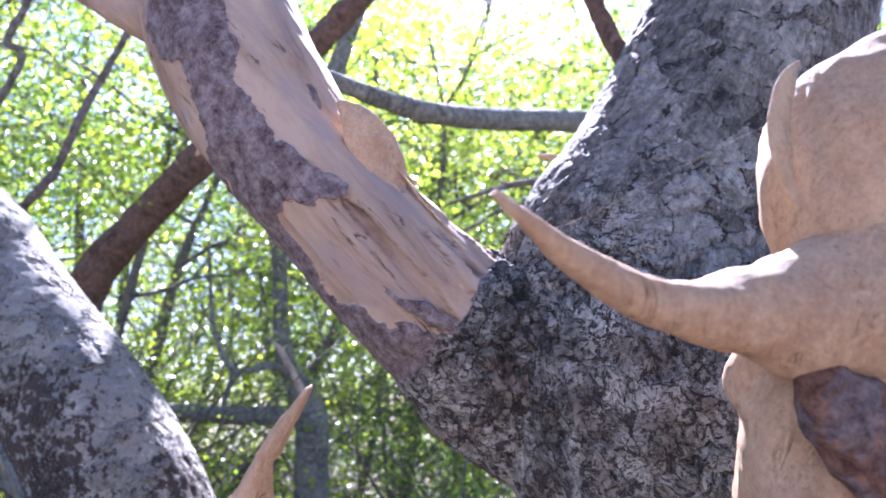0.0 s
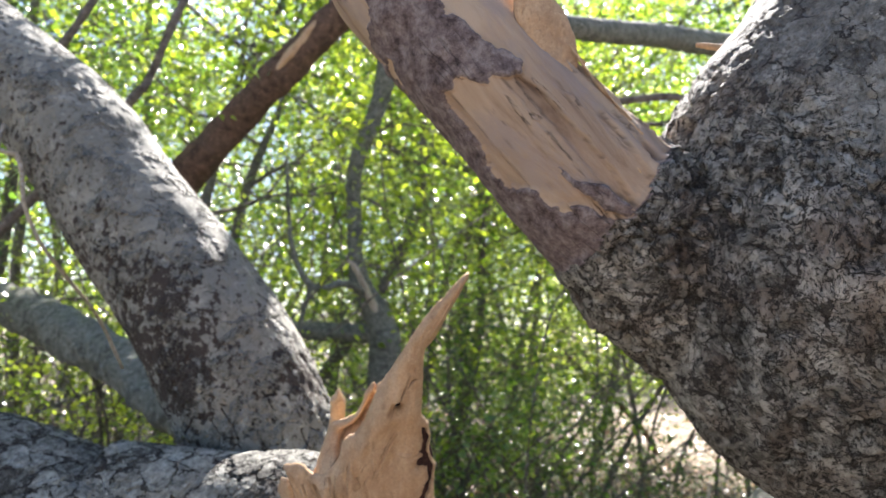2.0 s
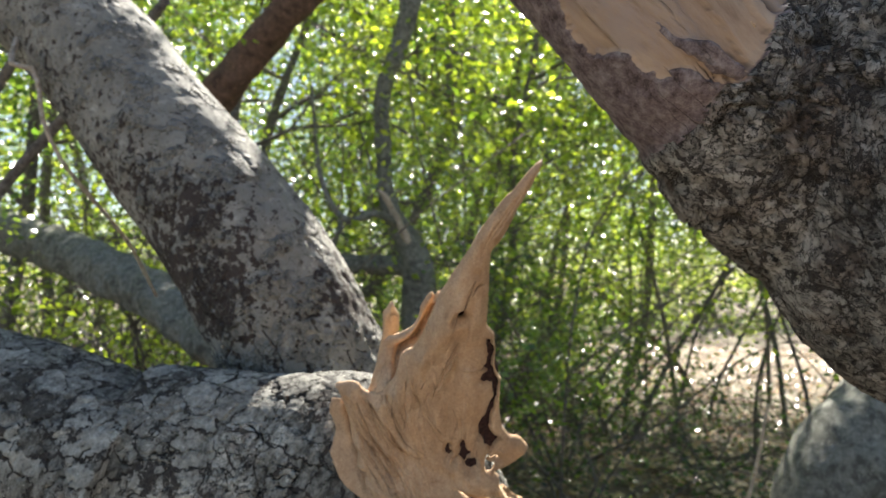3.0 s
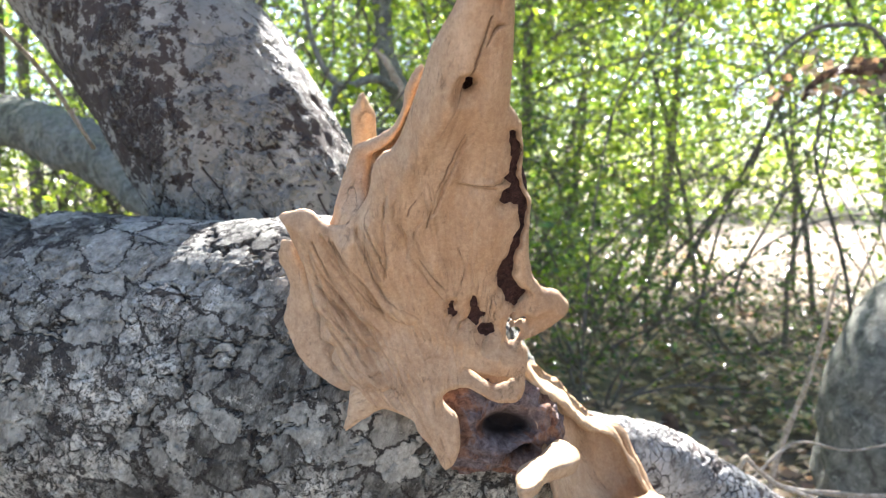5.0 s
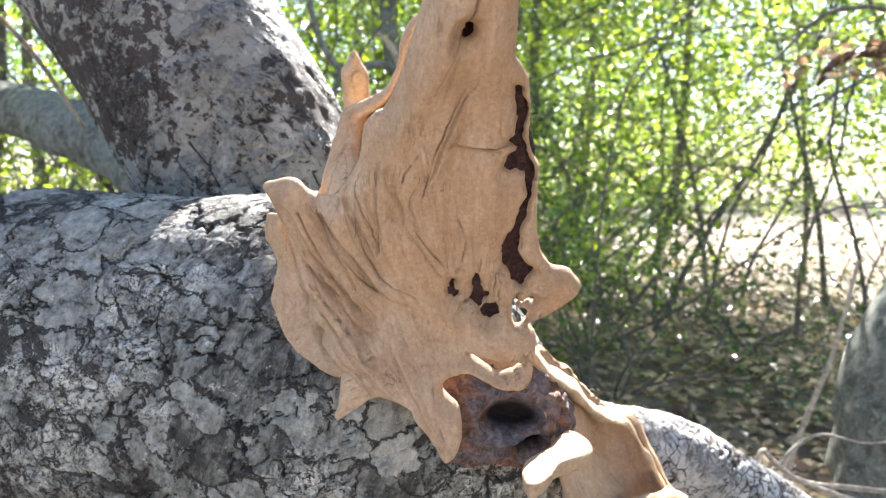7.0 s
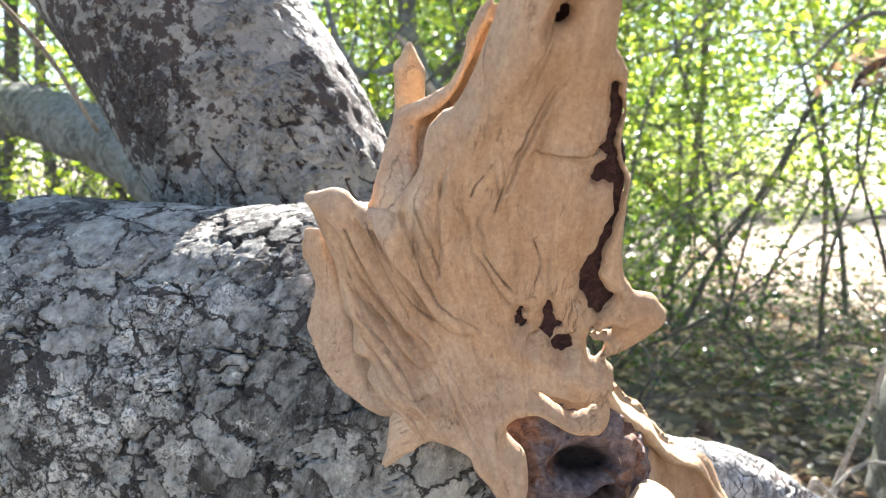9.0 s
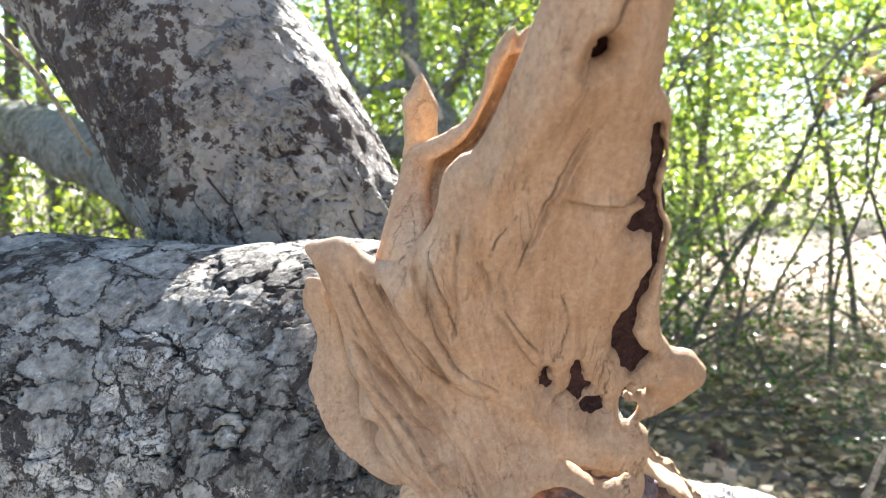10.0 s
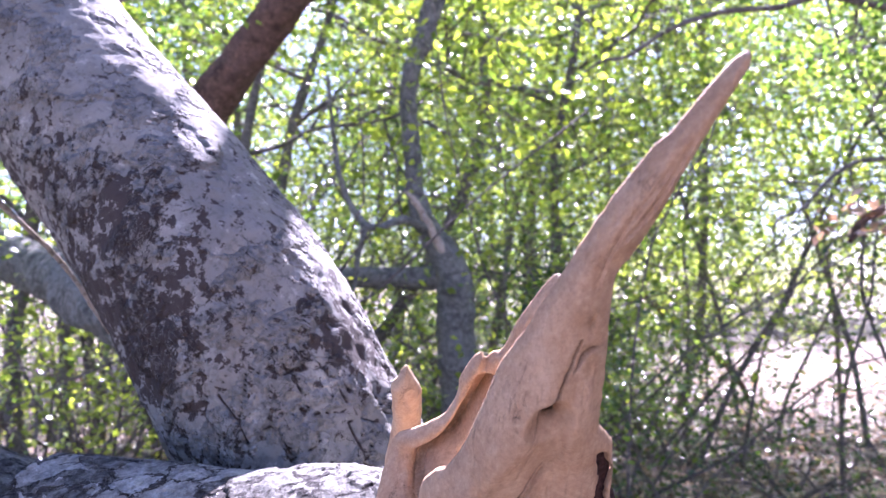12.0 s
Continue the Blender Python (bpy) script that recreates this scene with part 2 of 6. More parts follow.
def bark_material(name, outer, light, inner, mottled, speck_scale, speck_from, cell=62, open_from=0.46, flake=26, scaly=0.42, stainy=0.22, busy=1.0):
    """Plates (layer 1) over darker inner bark (layer 0); tone varies from plate to plate; lichen, specks and fine cracks on top."""
    n = Nodes(name)
    layer, tone, wet = n.value("layer"), n.value("tone"), n.value("stain")
    grain = n.noise(85, 10, 0.74, None, 0.1)
    broad = n.noise(9, 5, 0.6, None, 0.5)
    plate = n.mix(tone, outer, light)
    plate = n.mix(n.ramp(grain, [(0.36, 0.8 * busy), (0.5, 0.0)]), plate, tuple(c * 0.38 for c in outer))
    plate = n.mix(n.ramp(broad, [(0.42, 0.0), (0.62, 0.5)]), plate, mottled)
    specks = n.noise(speck_scale, 9, 0.68, None, 0.25)
    reach = n.math("ADD", specks, n.math("MULTIPLY", wet, stainy))
    plate = n.mix(n.ramp(reach, [(speck_from, 0.0), (speck_from + 0.03, 0.94)]), plate, inner)
    lichen = n.noise(34, 8, 0.75)
    plate = n.mix(n.ramp(lichen, [(0.57, 0.0), (0.63, 0.75 * busy)]), plate, tuple(min(0.62, c * 1.4) for c in light))
    deep = n.mix(n.ramp(grain, [(0.4, 0.0), (0.62, 1.0)]), tuple(c * 0.4 for c in inner), tuple(c * 1.7 for c in inner))
    col = n.mix(n.ramp(layer, [(0.2, 0.0), (0.55, 1.0)]), deep, plate)
    edge = n.cracks(cell, 0.55 / cell)
    crack = n.math("MULTIPLY", n.ramp(edge, [(0.0, 1.0), (0.03, 1.0), (0.055, 0.0)]), n.ramp(n.noise(16, 4), [(open_from, 0.0), (open_from + 0.1, 1.0)]))
    fork_edge = n.cracks(cell * 2.7, 0.22 / cell)
    crack2 = n.math("MULTIPLY", n.ramp(fork_edge, [(0.0, 0.55), (0.07, 0.0)]), n.ramp(n.noise(22, 4), [(open_from + 0.06, 0.0), (open_from + 0.14, 1.0)]))
    crack = n.math("MAXIMUM", crack, crack2)
    col = n.mix(n.math("MULTIPLY", crack, 0.9), col, tuple(c * 0.5 for c in inner))
    # thin flakes in layers with ragged rims; crevice shade and rim light put into colour
    sheets = n.math("MULTIPLY", n.noise(flake, 8, 0.62, None, 0.6), 12.0)
    level = n.math("FLOOR", sheets)
    part_way = n.math("SUBTRACT", sheets, level)
    where = n.ramp(n.noise(11, 4), [(scaly, 0.0), (scaly + 0.1, 1.0)])
    torn = n.math("MULTIPLY", n.math("MULTIPLY", n.ramp(part_way, [(0.0, 1.0), (0.10, 0.85), (0.16, 0.0)]), n.ramp(n.noise(55, 4), [(0.42, 0.0), (0.5, 1.0)])), where)
    shade = n.math("FRACT", n.math("MULTIPLY", level, 0.618))
    col = n.mix(n.math("MULTIPLY", where, 0.6), col, n.mix(1.0, col, n.ramp(shade, [(0.0, 1 - 0.75 * busy), (1.0, 1.0)]), "MULTIPLY"))
    col = n.mix(n.math("MULTIPLY", n.math("MULTIPLY", n.ramp(part_way, [(0.80, 0.0), (0.95, 1.0)]), where), 0.3), col, tuple(min(0.6, c * 1.25) for c in light))
    col = n.mix(n.math("MULTIPLY", torn, 0.93), col, tuple(c * 0.5 for c in inner))
    stairs = n.math("ADD", level, n.math("MULTIPLY", part_way, 0.25))
    stairs = n.math("MULTIPLY", stairs, where)
    fine = n.noise(420, 7, 0.75)
    nor = n.bump(stairs, 0.0028, 0.9)
    nor = n.bump(grain, 0.0025, 0.9, nor)
    nor = n.bump(crack, -0.004, 0.9, nor)
    nor = n.bump(fine, 0.0012, 0.8, nor)
    return n.done(col, n.ramp(grain, [(0.3, 0.95), (0.7, 0.72)]), nor, 0.25)


def leaf_material(name, dark, light, shine):
    n = Nodes(name)
    geo = n.t.nodes.new("ShaderNodeNewGeometry")
    rnd = geo.outputs["Random Per Island"]
    col = n.ramp(rnd, [(0.0, dark), (0.6, tuple((a + b) / 2 for a, b in zip(dark, light))), (1.0, light)])
    n.done(col, 0.30, None, 0.5)
    tr = n.t.nodes.new("ShaderNodeBsdfTranslucent")
    n.put(tr.inputs[0], n.mix(1.0, col, shine, "MULTIPLY"))
    add = n.t.nodes.new("ShaderNodeAddShader")
    n.t.links.new(n.b.outputs[0], add.inputs[0])
    n.t.links.new(tr.outputs[0], add.inputs[1])
    n.t.links.new(add.outputs[0], n.t.nodes["Material Output"].inputs[0])
    return n.mat


def plain_bark(name, a, b, scale=30):
    n = Nodes(name)
    g = n.noise(scale, 9, 0.72, None, 0.6)
    f = n.noise(scale * 7, 5, 0.75)
    m = n.noise(scale * 0.35, 6, 0.65, None, 1.0)
    col = n.ramp(g, [(0.34, a), (0.62, b)])
    col = n.mix(n.ramp(m, [(0.52, 0.0), (0.6, 0.65)]), col, tuple(c * 0.7 for c in a))
    col = n.mix(n.ramp(n.noise(scale * 1.4, 7, 0.7), [(0.57, 0.0), (0.63, 0.7)]), col, tuple(min(0.6, c * 1.4) for c in b))
    return n.done(col, 0.85, n.bump(f, 0.002, 0.8, n.bump(g, 0.008, 0.8)), 0.2)


WOOD = wood_material("bare_wood", (0.625, 0.442, 0.278), (0.512, 0.341, 0.203), (0.34, 0.208, 0.118), (32, 6, 0))
WOOD_PALE = wood_material("fresh_wood", (0.62, 0.47, 0.30), (0.55, 0.38, 0.23), (0.42, 0.27, 0.15), (0, 60, 0))
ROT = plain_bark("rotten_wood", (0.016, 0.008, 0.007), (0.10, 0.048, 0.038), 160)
knot = Nodes("knot_bark")
kg, kb = knot.noise(120, 9, 0.75, None, 0.4), knot.noise(22, 6, 0.7, None, 0.8)
kcol = knot.ramp(kg, [(0.34, (0.055, 0.040, 0.038)), (0.52, (0.185, 0.145, 0.140)), (0.68, (0.31, 0.265, 0.25))])
kcol = knot.mix(knot.ramp(kb, [(0.48, 0.0), (0.56, 0.8)]), kcol, knot.ramp(kg, [(0.36, (0.08, 0.030, 0.016)), (0.62, (0.30, 0.150, 0.080))]))
# the darkness inside the knot holes is put into the colour as shade
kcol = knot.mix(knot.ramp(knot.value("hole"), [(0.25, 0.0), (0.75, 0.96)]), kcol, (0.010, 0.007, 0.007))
HOLLOW = knot.done(kcol, 0.85, knot.bump(kg, 0.006, 1.0), 0.2)
BARK_LEAN = bark_material("pale_smooth_bark", (0.182, 0.173, 0.146), (0.315, 0.300, 0.256), (0.040, 0.028, 0.022), (0.148, 0.139, 0.117), 52, 0.595, 40, 0.58, 20, 0.50, 0.24, 0.75)
PALE_LIMB = bark_material("bleached_bark", (0.46, 0.44, 0.40), (0.64, 0.62, 0.57), (0.10, 0.08, 0.07), (0.42, 0.39, 0.35), 60, 0.70, 60, 0.42, 40, 0.45)


def slab_bark_material(name, large, small, dark, grey, pale, crack_from=0.40, brown_from=0.54, depth=1.0):
    """Old grey bark in flat ragged slabs of two sizes, each with its own tone and height, split by dark cracks of uneven width.
    layer 0 is a deep cleft, tone a slow change of tone, rough marks the crumbled places."""
    n = Nodes(name)
    layer, tone, rough_at = n.value("layer"), n.value("tone"), n.value("rough")
    ra, ea = n.cells(large, 1.5 / large)
    rb, eb = n.cells(small * 0.95, 1.3 / small)
    streak = n.noise(75, 9, 0.74, (3.0, 15, 20, 0), 0.3)
    grain = n.noise(210, 9, 0.76)
    part_b = n.math("ADD", 0.20, n.math("MULTIPLY", rough_at, 0.80))

    def sheets(scale, count, distort):
        """Thin layers with ragged rims: a random number for each layer, the way across it and its number."""
        h = n.math("MULTIPLY", n.noise(scale, 10, 0.64, None, distort), count)
        lev = n.math("FLOOR", h)
        return n.math("FRACT", n.math("MULTIPLY", lev, 0.618)), n.math("SUBTRACT", h, lev), lev

    r1, f1, l1 = sheets(small * 0.66, 11.0, 0.8)
    r2, f2, l2 = sheets(small * 1.3, 9.0, 0.5)
    level = n.math("ADD", n.math("MULTIPLY", ra, 0.26), n.math("MULTIPLY", n.math("MULTIPLY", r1, part_b), 0.30))
    level = n.math("ADD", level, n.math("MULTIPLY", n.math("MULTIPLY", rb, part_b), 0.20))
    level = n.math("ADD", level, n.math("MULTIPLY", n.math("MULTIPLY", r2, part_b), 0.24))
    shade = n.math("ADD", n.math("MULTIPLY", n.math("SUBTRACT", level, 0.06), 1.1), n.math("MULTIPLY", tone, 0.20))
    shade = n.math("ADD", shade, n.math("MULTIPLY", n.math("SUBTRACT", streak, 0.41), 1.2))
    mid = tuple((a + b) / 2 for a, b in zip(dark, grey))
    col = n.ramp(shade, [(0.16, dark), (0.32, mid), (0.48, grey), (0.70, tuple((a + b) / 2 for a, b in zip(grey, pale))), (0.92, pale)])
    col = n.mix(n.ramp(grain, [(0.34, 0.55), (0.46, 0.0)]), col, n.mix(1.0, col, (0.30, 0.29, 0.28), "MULTIPLY"))
    brown = n.math("MULTIPLY", n.ramp(n.noise(15, 6, 0.68), [(brown_from, 0.0), (brown_from + 0.07, 0.5)]), rough_at)
    col = n.mix(brown, col, (0.14, 0.100, 0.072))
    col = n.mix(n.ramp(n.noise(56, 9, 0.78), [(0.60, 0.0), (0.635, 0.65)]), col, pale)
    # cracks that open and close along their way
    width = n.math("SUBTRACT", n.math("MULTIPLY", n.ramp(n.noise(26, 8, 0.72), [(crack_from, 0.0), (crack_from + 0.30, 1.0)]), 0.12), 0.030)
    crack = n.ramp(n.math("SUBTRACT", ea, width), [(0.0, 1.0), (0.010, 0.0)])
    width2 = n.math("SUBTRACT", n.math("MULTIPLY", n.math("MULTIPLY", n.ramp(n.noise(40, 8, 0.72), [(0.42, 0.0), (0.70, 1.0)]), part_b), 0.15), 0.04)
    crack = n.math("MAXIMUM", crack, n.ramp(n.math("SUBTRACT", eb, width2), [(0.0, 1.0), (0.02, 0.0)]))
    # shade beneath the flakes' ragged edges, drawn as dark colour
    broken = n.ramp(n.noise(44, 6, 0.65), [(0.42, 0.0), (0.48, 1.0)])
    rim = n.math("MULTIPLY", n.math("MULTIPLY", n.ramp(f1, [(0.0, 1.0), (0.10, 0.95), (0.17, 0.0)]), broken), n.ramp(rough_at, [(0.0, 0.25), (0.6, 1.0)]))
    crack = n.math("MAXIMUM", crack, rim)
    broken2 = n.ramp(n.noise(80, 6, 0.65), [(0.46, 0.0), (0.52, 1.0)])
    crack = n.math("MAXIMUM", crack, n.math("MULTIPLY", n.math("MULTIPLY", n.ramp(f2, [(0.0, 1.0), (0.14, 0.9), (0.22, 0.0)]), broken2), rough_at))
    pits = n.math("ADD", n.noise(85, 9, 0.72, None, 0.4), n.math("MULTIPLY", rough_at, 0.075))
    crack = n.math("MAXIMUM", crack, n.ramp(pits, [(0.655, 0.0), (0.675, 1.0)]))
    pit = n.mix(n.ramp(grain, [(0.40, 0.0), (0.62, 1.0)]), (0.010, 0.008, 0.007), (0.060, 0.049, 0.040))
    col = n.mix(n.math("MULTIPLY", crack, 0.93), col, pit)
    col = n.mix(n.ramp(layer, [(0.20, 0.9), (0.50, 0.0)]), col, pit)
    nor = n.bump(n.math("ADD", n.math("MULTIPLY", n.math("ADD", l1, n.math("MULTIPLY", f1, 0.2)), part_b), ra), 0.0022 * depth, 1.0)
    nor = n.bump(crack, -0.0040, 1.0, nor)
    nor = n.bump(streak, 0.0030, 0.8, nor)
    nor = n.bump(grain, 0.0020, 0.9, nor)
    nor = n.bump(n.noise(560, 6, 0.75), 0.0010, 0.8, nor)
    return n.done(col, n.ramp(grain, [(0.3, 0.92), (0.7, 0.70)]), nor, 0.25)


BARK_LOG = slab_bark_material("slab_bark", 20, 50, (0.058, 0.054, 0.044), (0.318, 0.309, 0.263), (0.66, 0.64, 0.55), 0.36)
BARK_FORK = slab_bark_material("scaly_bark", 17, 27, (0.034, 0.028, 0.024), (0.188, 0.178, 0.152), (0.45, 0.43, 0.375), 0.42, 0.50, 2.6)
TWIG = plain_bark("twig_bark", (0.08, 0.065, 0.055), (0.21, 0.185, 0.16), 45)
GREY_LIMB = plain_bark("grey_limb_bark", (0.080, 0.080, 0.064), (0.225, 0.226, 0.190), 40)
BROWN_LIMB = plain_bark("brown_limb_bark", (0.06, 0.038, 0.026), (0.17, 0.105, 0.07), 35)
DRY = plain_bark("dry_twig_bark", (0.30, 0.24, 0.17), (0.58, 0.50, 0.40), 80)
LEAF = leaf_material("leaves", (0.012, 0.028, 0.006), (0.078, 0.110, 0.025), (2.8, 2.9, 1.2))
# sunlit and shaded copies of the plain leaf, with light and shade in their colour
LEAF_SUNLIT = leaf_material("sunlit_leaves", (0.026, 0.046, 0.008), (0.140, 0.165, 0.028), (2.8, 2.8, 1.0))
LEAF_SHADED = leaf_material("shaded_leaves", (0.010, 0.022, 0.006), (0.050, 0.072, 0.019), (2.2, 2.5, 1.1))
LITTER = leaf_material("dead_leaves", (0.10, 0.06, 0.035), (0.42, 0.32, 0.22), (0.6, 0.5, 0.4))

soil = Nodes("forest_soil")
sg, sb = soil.noise(7, 8, 0.7), soil.noise(0.8, 4, 0.6)
scol = soil.mix(soil.ramp(sb, [(0.35, 0.0), (0.65, 1.0)]), soil.ramp(sg, [(0.3, (0.05, 0.035, 0.026)), (0.7, (0.15, 0.11, 0.08))]), soil.ramp(sg, [(0.3, (0.15, 0.122, 0.094)), (0.7, (0.44, 0.395, 0.33))]))
SOIL = soil.done(scol, 0.95, soil.bump(sg, 0.05, 0.8), 0.1)


# ---- the ground: one sheet to the horizon ----
def ground_height(x, y):
    p = np.stack([np.asarray(x, float) * 0.35, np.asarray(y, float) * 0.35, np.zeros_like(np.asarray(x, float))], -1).reshape(-1, 3)
    return (0.12 * fbm(p, 3)).reshape(np.shape(x)) - 0.02


def ground_sheet():
    a = np.concatenate([[-900, -400, -150, -70], np.linspace(-40, -13, 22), np.linspace(-12.4, 12.4, 104), np.linspace(13, 40, 22), [70, 150, 400, 900]])
    x, y = np.meshgrid(a, a + 8)
    z = ground_height(x, y)
    n = len(a)
    i = np.arange(n * n).reshape(n, n)
    f = np.stack([i[:-1, :-1], i[:-1, 1:], i[1:, 1:], i[1:, :-1]], -1).reshape(-1, 4)
    ob = new("ground", mesh_of("ground", np.stack([x, y, z], -1).reshape(-1, 3), f, SOIL))
    tagged(ob, "bare brown forest soil with dry pale patches", "ground", kind="structure")


ground_sheet()


# ---- relief of the three kinds of bark ----
def warp(p, scale, amount):
    return p + amount * np.stack([vnoise(p * scale + k * 31.7) for k in (1, 2, 3)], 1)


ASKEW = np.array(((0.48, -0.60, 0.64), (0.80, 0.60, -0.04), (-0.36, 0.53, 0.77)))


def plated(size, thin, proud, swell, dirt_shade=0.0, stretch=(1, 1, 1), block=0.0):
    """Bark that has split into ragged plates of about the given size and flakes off in layers."""
    def relief(p, nor, along, ang):
        q = warp(warp(warp(p, 0.45 / size, 0.40 * size), 1.7 / size, 0.13 * size), 6.0 / size, 0.05 * size)
        f1, f2, cid = worley(q * np.array(stretch) / size, block)
        open_here = smooth(-0.22, 0.12, fbm(p / (size * 1.6) + 7, 3))
        wide = thin * (0.35 + 1.9 * np.clip(0.5 + fbm(p / (size * 0.9) + 3, 2), 0, 1))
        gap = 1 - (1 - smooth(0.3 * wide, 0.75 * wide, f2 - f1)) * (0.2 + 0.8 * open_here)
        ragged = smooth(-0.15, 0.2, fbm(p / (size * 2.6) + 12, 3) + dirt_shade)
        terr = 3.4 * fbm(q / (size * 0.85) + 21, 4) + 1.3 * (cid - 0.5)
        lev = np.floor(terr)
        fr = terr - lev
        s = lev + smooth(0.88, 1.0, fr) + 0.16 * smooth(0.35, 0.86, fr) * (fr < 0.88)
        s = np.clip(s, -2.2, 2.2)
        flat_s = 0.35 * s * (1 - ragged) + s * ragged
        chip = smooth(0.57, 0.62, fbm(q @ ASKEW / (size * 0.30), 3) * 0.8 + 0.5) * ragged
        layer = gap * smooth(-1.35, -0.75, flat_s + 0.35 * (1 - ragged)) * (1 - 0.7 * chip)
        push = proud * (gap - 1) + 0.34 * proud * flat_s - 0.35 * proud * chip + 0.35 * proud * (cid - 0.5) * gap
        push = np.where(push > 0.05 * proud, 0.05 * proud + 0.45 * (push - 0.05 * proud), push)
        push = push + swell * fbm(p * 3.5, 3) + 0.08 * proud * fbm(p / (size * 0.12), 3)
        tone = np.clip(0.42 + 0.55 * (cid - 0.5) + 0.16 * flat_s + 0.5 * fbm(p / (size * 1.3), 3), 0, 1)
        return push, {"layer": layer, "tone": tone, "stain": np.clip(dirt_shade + 0.8 * fbm(p / (size * 2.2) + 5, 3) * ragged, 0, 1)}
    return relief


def slabbed(size):
    """Bark in flat angular slabs of about the given size, split by ragged clefts, with crumbled places where thin layers have come away."""
    def relief(p, nor, along, ang):
        q = warp(warp(warp(p, 0.5 / size, 0.35 * size), 2.2 / size, 0.16 * size), 8.0 / size, 0.07 * size)
        f1, f2, cid = worley(q * np.array((0.85, 1, 1)) / size, 0.75)
        crumble = smooth(-0.12, 0.24, fbm(p / (size * 2.0) + 12, 4) + 0.08 - 0.9 * smooth(1.00, 1.06, p[:, 2]))
        gid = worley(q / (0.36 * size) + 40, 0.55)[2]
        cleft = 1 - smooth(0.2, 1.0, (f2 - f1) / (0.012 + 0.06 * smooth(0.0, 0.45, fbm(p / (size * 1.1) + 3, 3))))
        terr = 2.6 * fbm(q / (0.8 * size) + 5, 4) + 0.9 * (cid - 0.5)
        lev = np.floor(terr)
        lay = np.clip(lev + smooth(0.90, 1.0, terr - lev), -2, 2)
        push = -0.0060 * cleft + 0.0011 * lay + 0.0030 * (cid - 0.5) + 0.0018 * (gid - 0.5) * crumble
        push = push + 0.009 * fbm(p * 3.5, 3) + 0.0010 * fbm(p / (size * 0.16), 3)
        tone = np.clip(0.5 + 0.9 * fbm(p / (size * 1.6), 3), 0, 1)
        return push, {"layer": 1 - cleft, "tone": tone, "rough": crumble}
    return relief


# ---- fallen log with its splintered end ----
log = thing("fallen_log", (-1.9, 1.25, 0.0), "grey fallen log in cracked plated bark, propped low above the ground", "log")
LOG_AXIS = [(-1.98, 1.22, -0.10, 0.24, 0.24), (-1.86, 1.26, 0.55, 0.21, 0.21), (-1.50, 1.32, 0.98, 0.18, 0.19), (-1.12, 1.38, 0.975, 0.16, 0.185), (-0.85, 1.385, 0.893, 0.165, 0.20),
            (-0.62, 1.385, 0.875, 0.165, 0.205), (-0.44, 1.39, 0.87, 0.17, 0.21), (-0.33, 1.42, 0.81, 0.14, 0.165), (-0.25, 1.45, 0.755, 0.09, 0.10), (-0.15, 1.555, 0.735, 0.06, 0.06), (-0.01, 1.645, 0.685, 0.058, 0.058),
            (0.12, 1.72, 0.595, 0.056, 0.056), (0.32, 1.85, 0.44, 0.046, 0.046), (0.62, 2.05, 0.18, 0.042, 0.042), (0.85, 2.2, -0.06, 0.04, 0.04)]


def log_part(stations, step, around, name, label):
    v, f, at = tube(stations, step, around, dense=-1.0, relief=slabbed(0.044))
    part(name, mesh_of(name, v, f, BARK_LOG, at), log, label)


log_part(LOG_AXIS[:5], [0.03, 0.03, 0.014, 0.006], 180, "log_base", "")
log_part(LOG_AXIS[4:9] + [(-0.18, 1.52, 0.73, 0.05, 0.05)], 0.0020, 500, "log_body", "grey plated bark with deep dark cracks")
v, f, at = tube([(-0.22, 1.47, 0.80, 0.06)] + [r[:4] for r in LOG_AXIS[9:]], [0.005, 0.005, 0.005, 0.008, 0.02, 0.03], 64, plated(0.022, 0.08, 0.004, 0.008))
part("thin_limb", mesh_of("thin_limb", v, f, PALE_LIMB, at), log, "thin pale grey limb running down to the soil")

# the splintered wood lies in a plane that leans towards the path
SPLIT_O = np.array((-0.30, 1.205, 0.985))
YAW, LEANING = radians(7.6), radians(32)
SU = np.array((math.cos(YAW), math.sin(YAW), 0))
SV = np.array((math.sin(YAW) * math.sin(LEANING), -math.cos(YAW) * math.sin(LEANING), math.cos(LEANING)))
SN = np.cross(SU, SV)


def bend(v):
    """How far the lower part swings forward."""
    return 0.4 * (np.sqrt(v * v + 0.0009) - v)


def curve(points, closed=True, n=6):
    p = np.array(points, float)
    if closed:
        a, b, c, d = np.roll(p, 1, 0), p, np.roll(p, -1, 0), np.roll(p, -2, 0)
    else:
        q = np.vstack([2 * p[0] - p[1], p, 2 * p[-1] - p[-2]])
        a, b, c, d = q[:-3], q[1:-2], q[2:-1], q[3:]
    t = np.linspace(0, 1, n, endpoint=False)[None, :, None]
    a, b, c, d = (x[:, None] for x in (a, b, c, d))
    out = 0.5 * (2 * b + (c - a) * t + (2 * a - 5 * b + 4 * c - d) * t ** 2 + (3 * b - 3 * c + d - a) * t ** 3)
    out = out.reshape(-1, 2)
    return out if closed else np.vstack([out, p[-1:]])


def nearest(p, line, closed=True):
    """Distance from points to a polyline and the nearest place on it."""
    a, b = (line, np.roll(line, -1, 0)) if closed else (line[:-1], line[1:])
    best = np.full(len(p), 9.0)
    where = np.zeros_like(p)
    for s, e in zip(a, b):
        d = e - s
        t = np.clip(((p - s) @ d) / max(d @ d, 1e-12), 0, 1)
        q = s + t[:, None] * d
        m = ((p - q) ** 2).sum(1)
        k = m < best
        best[k], where[k] = m[k], q[k]
    return np.sqrt(best), where


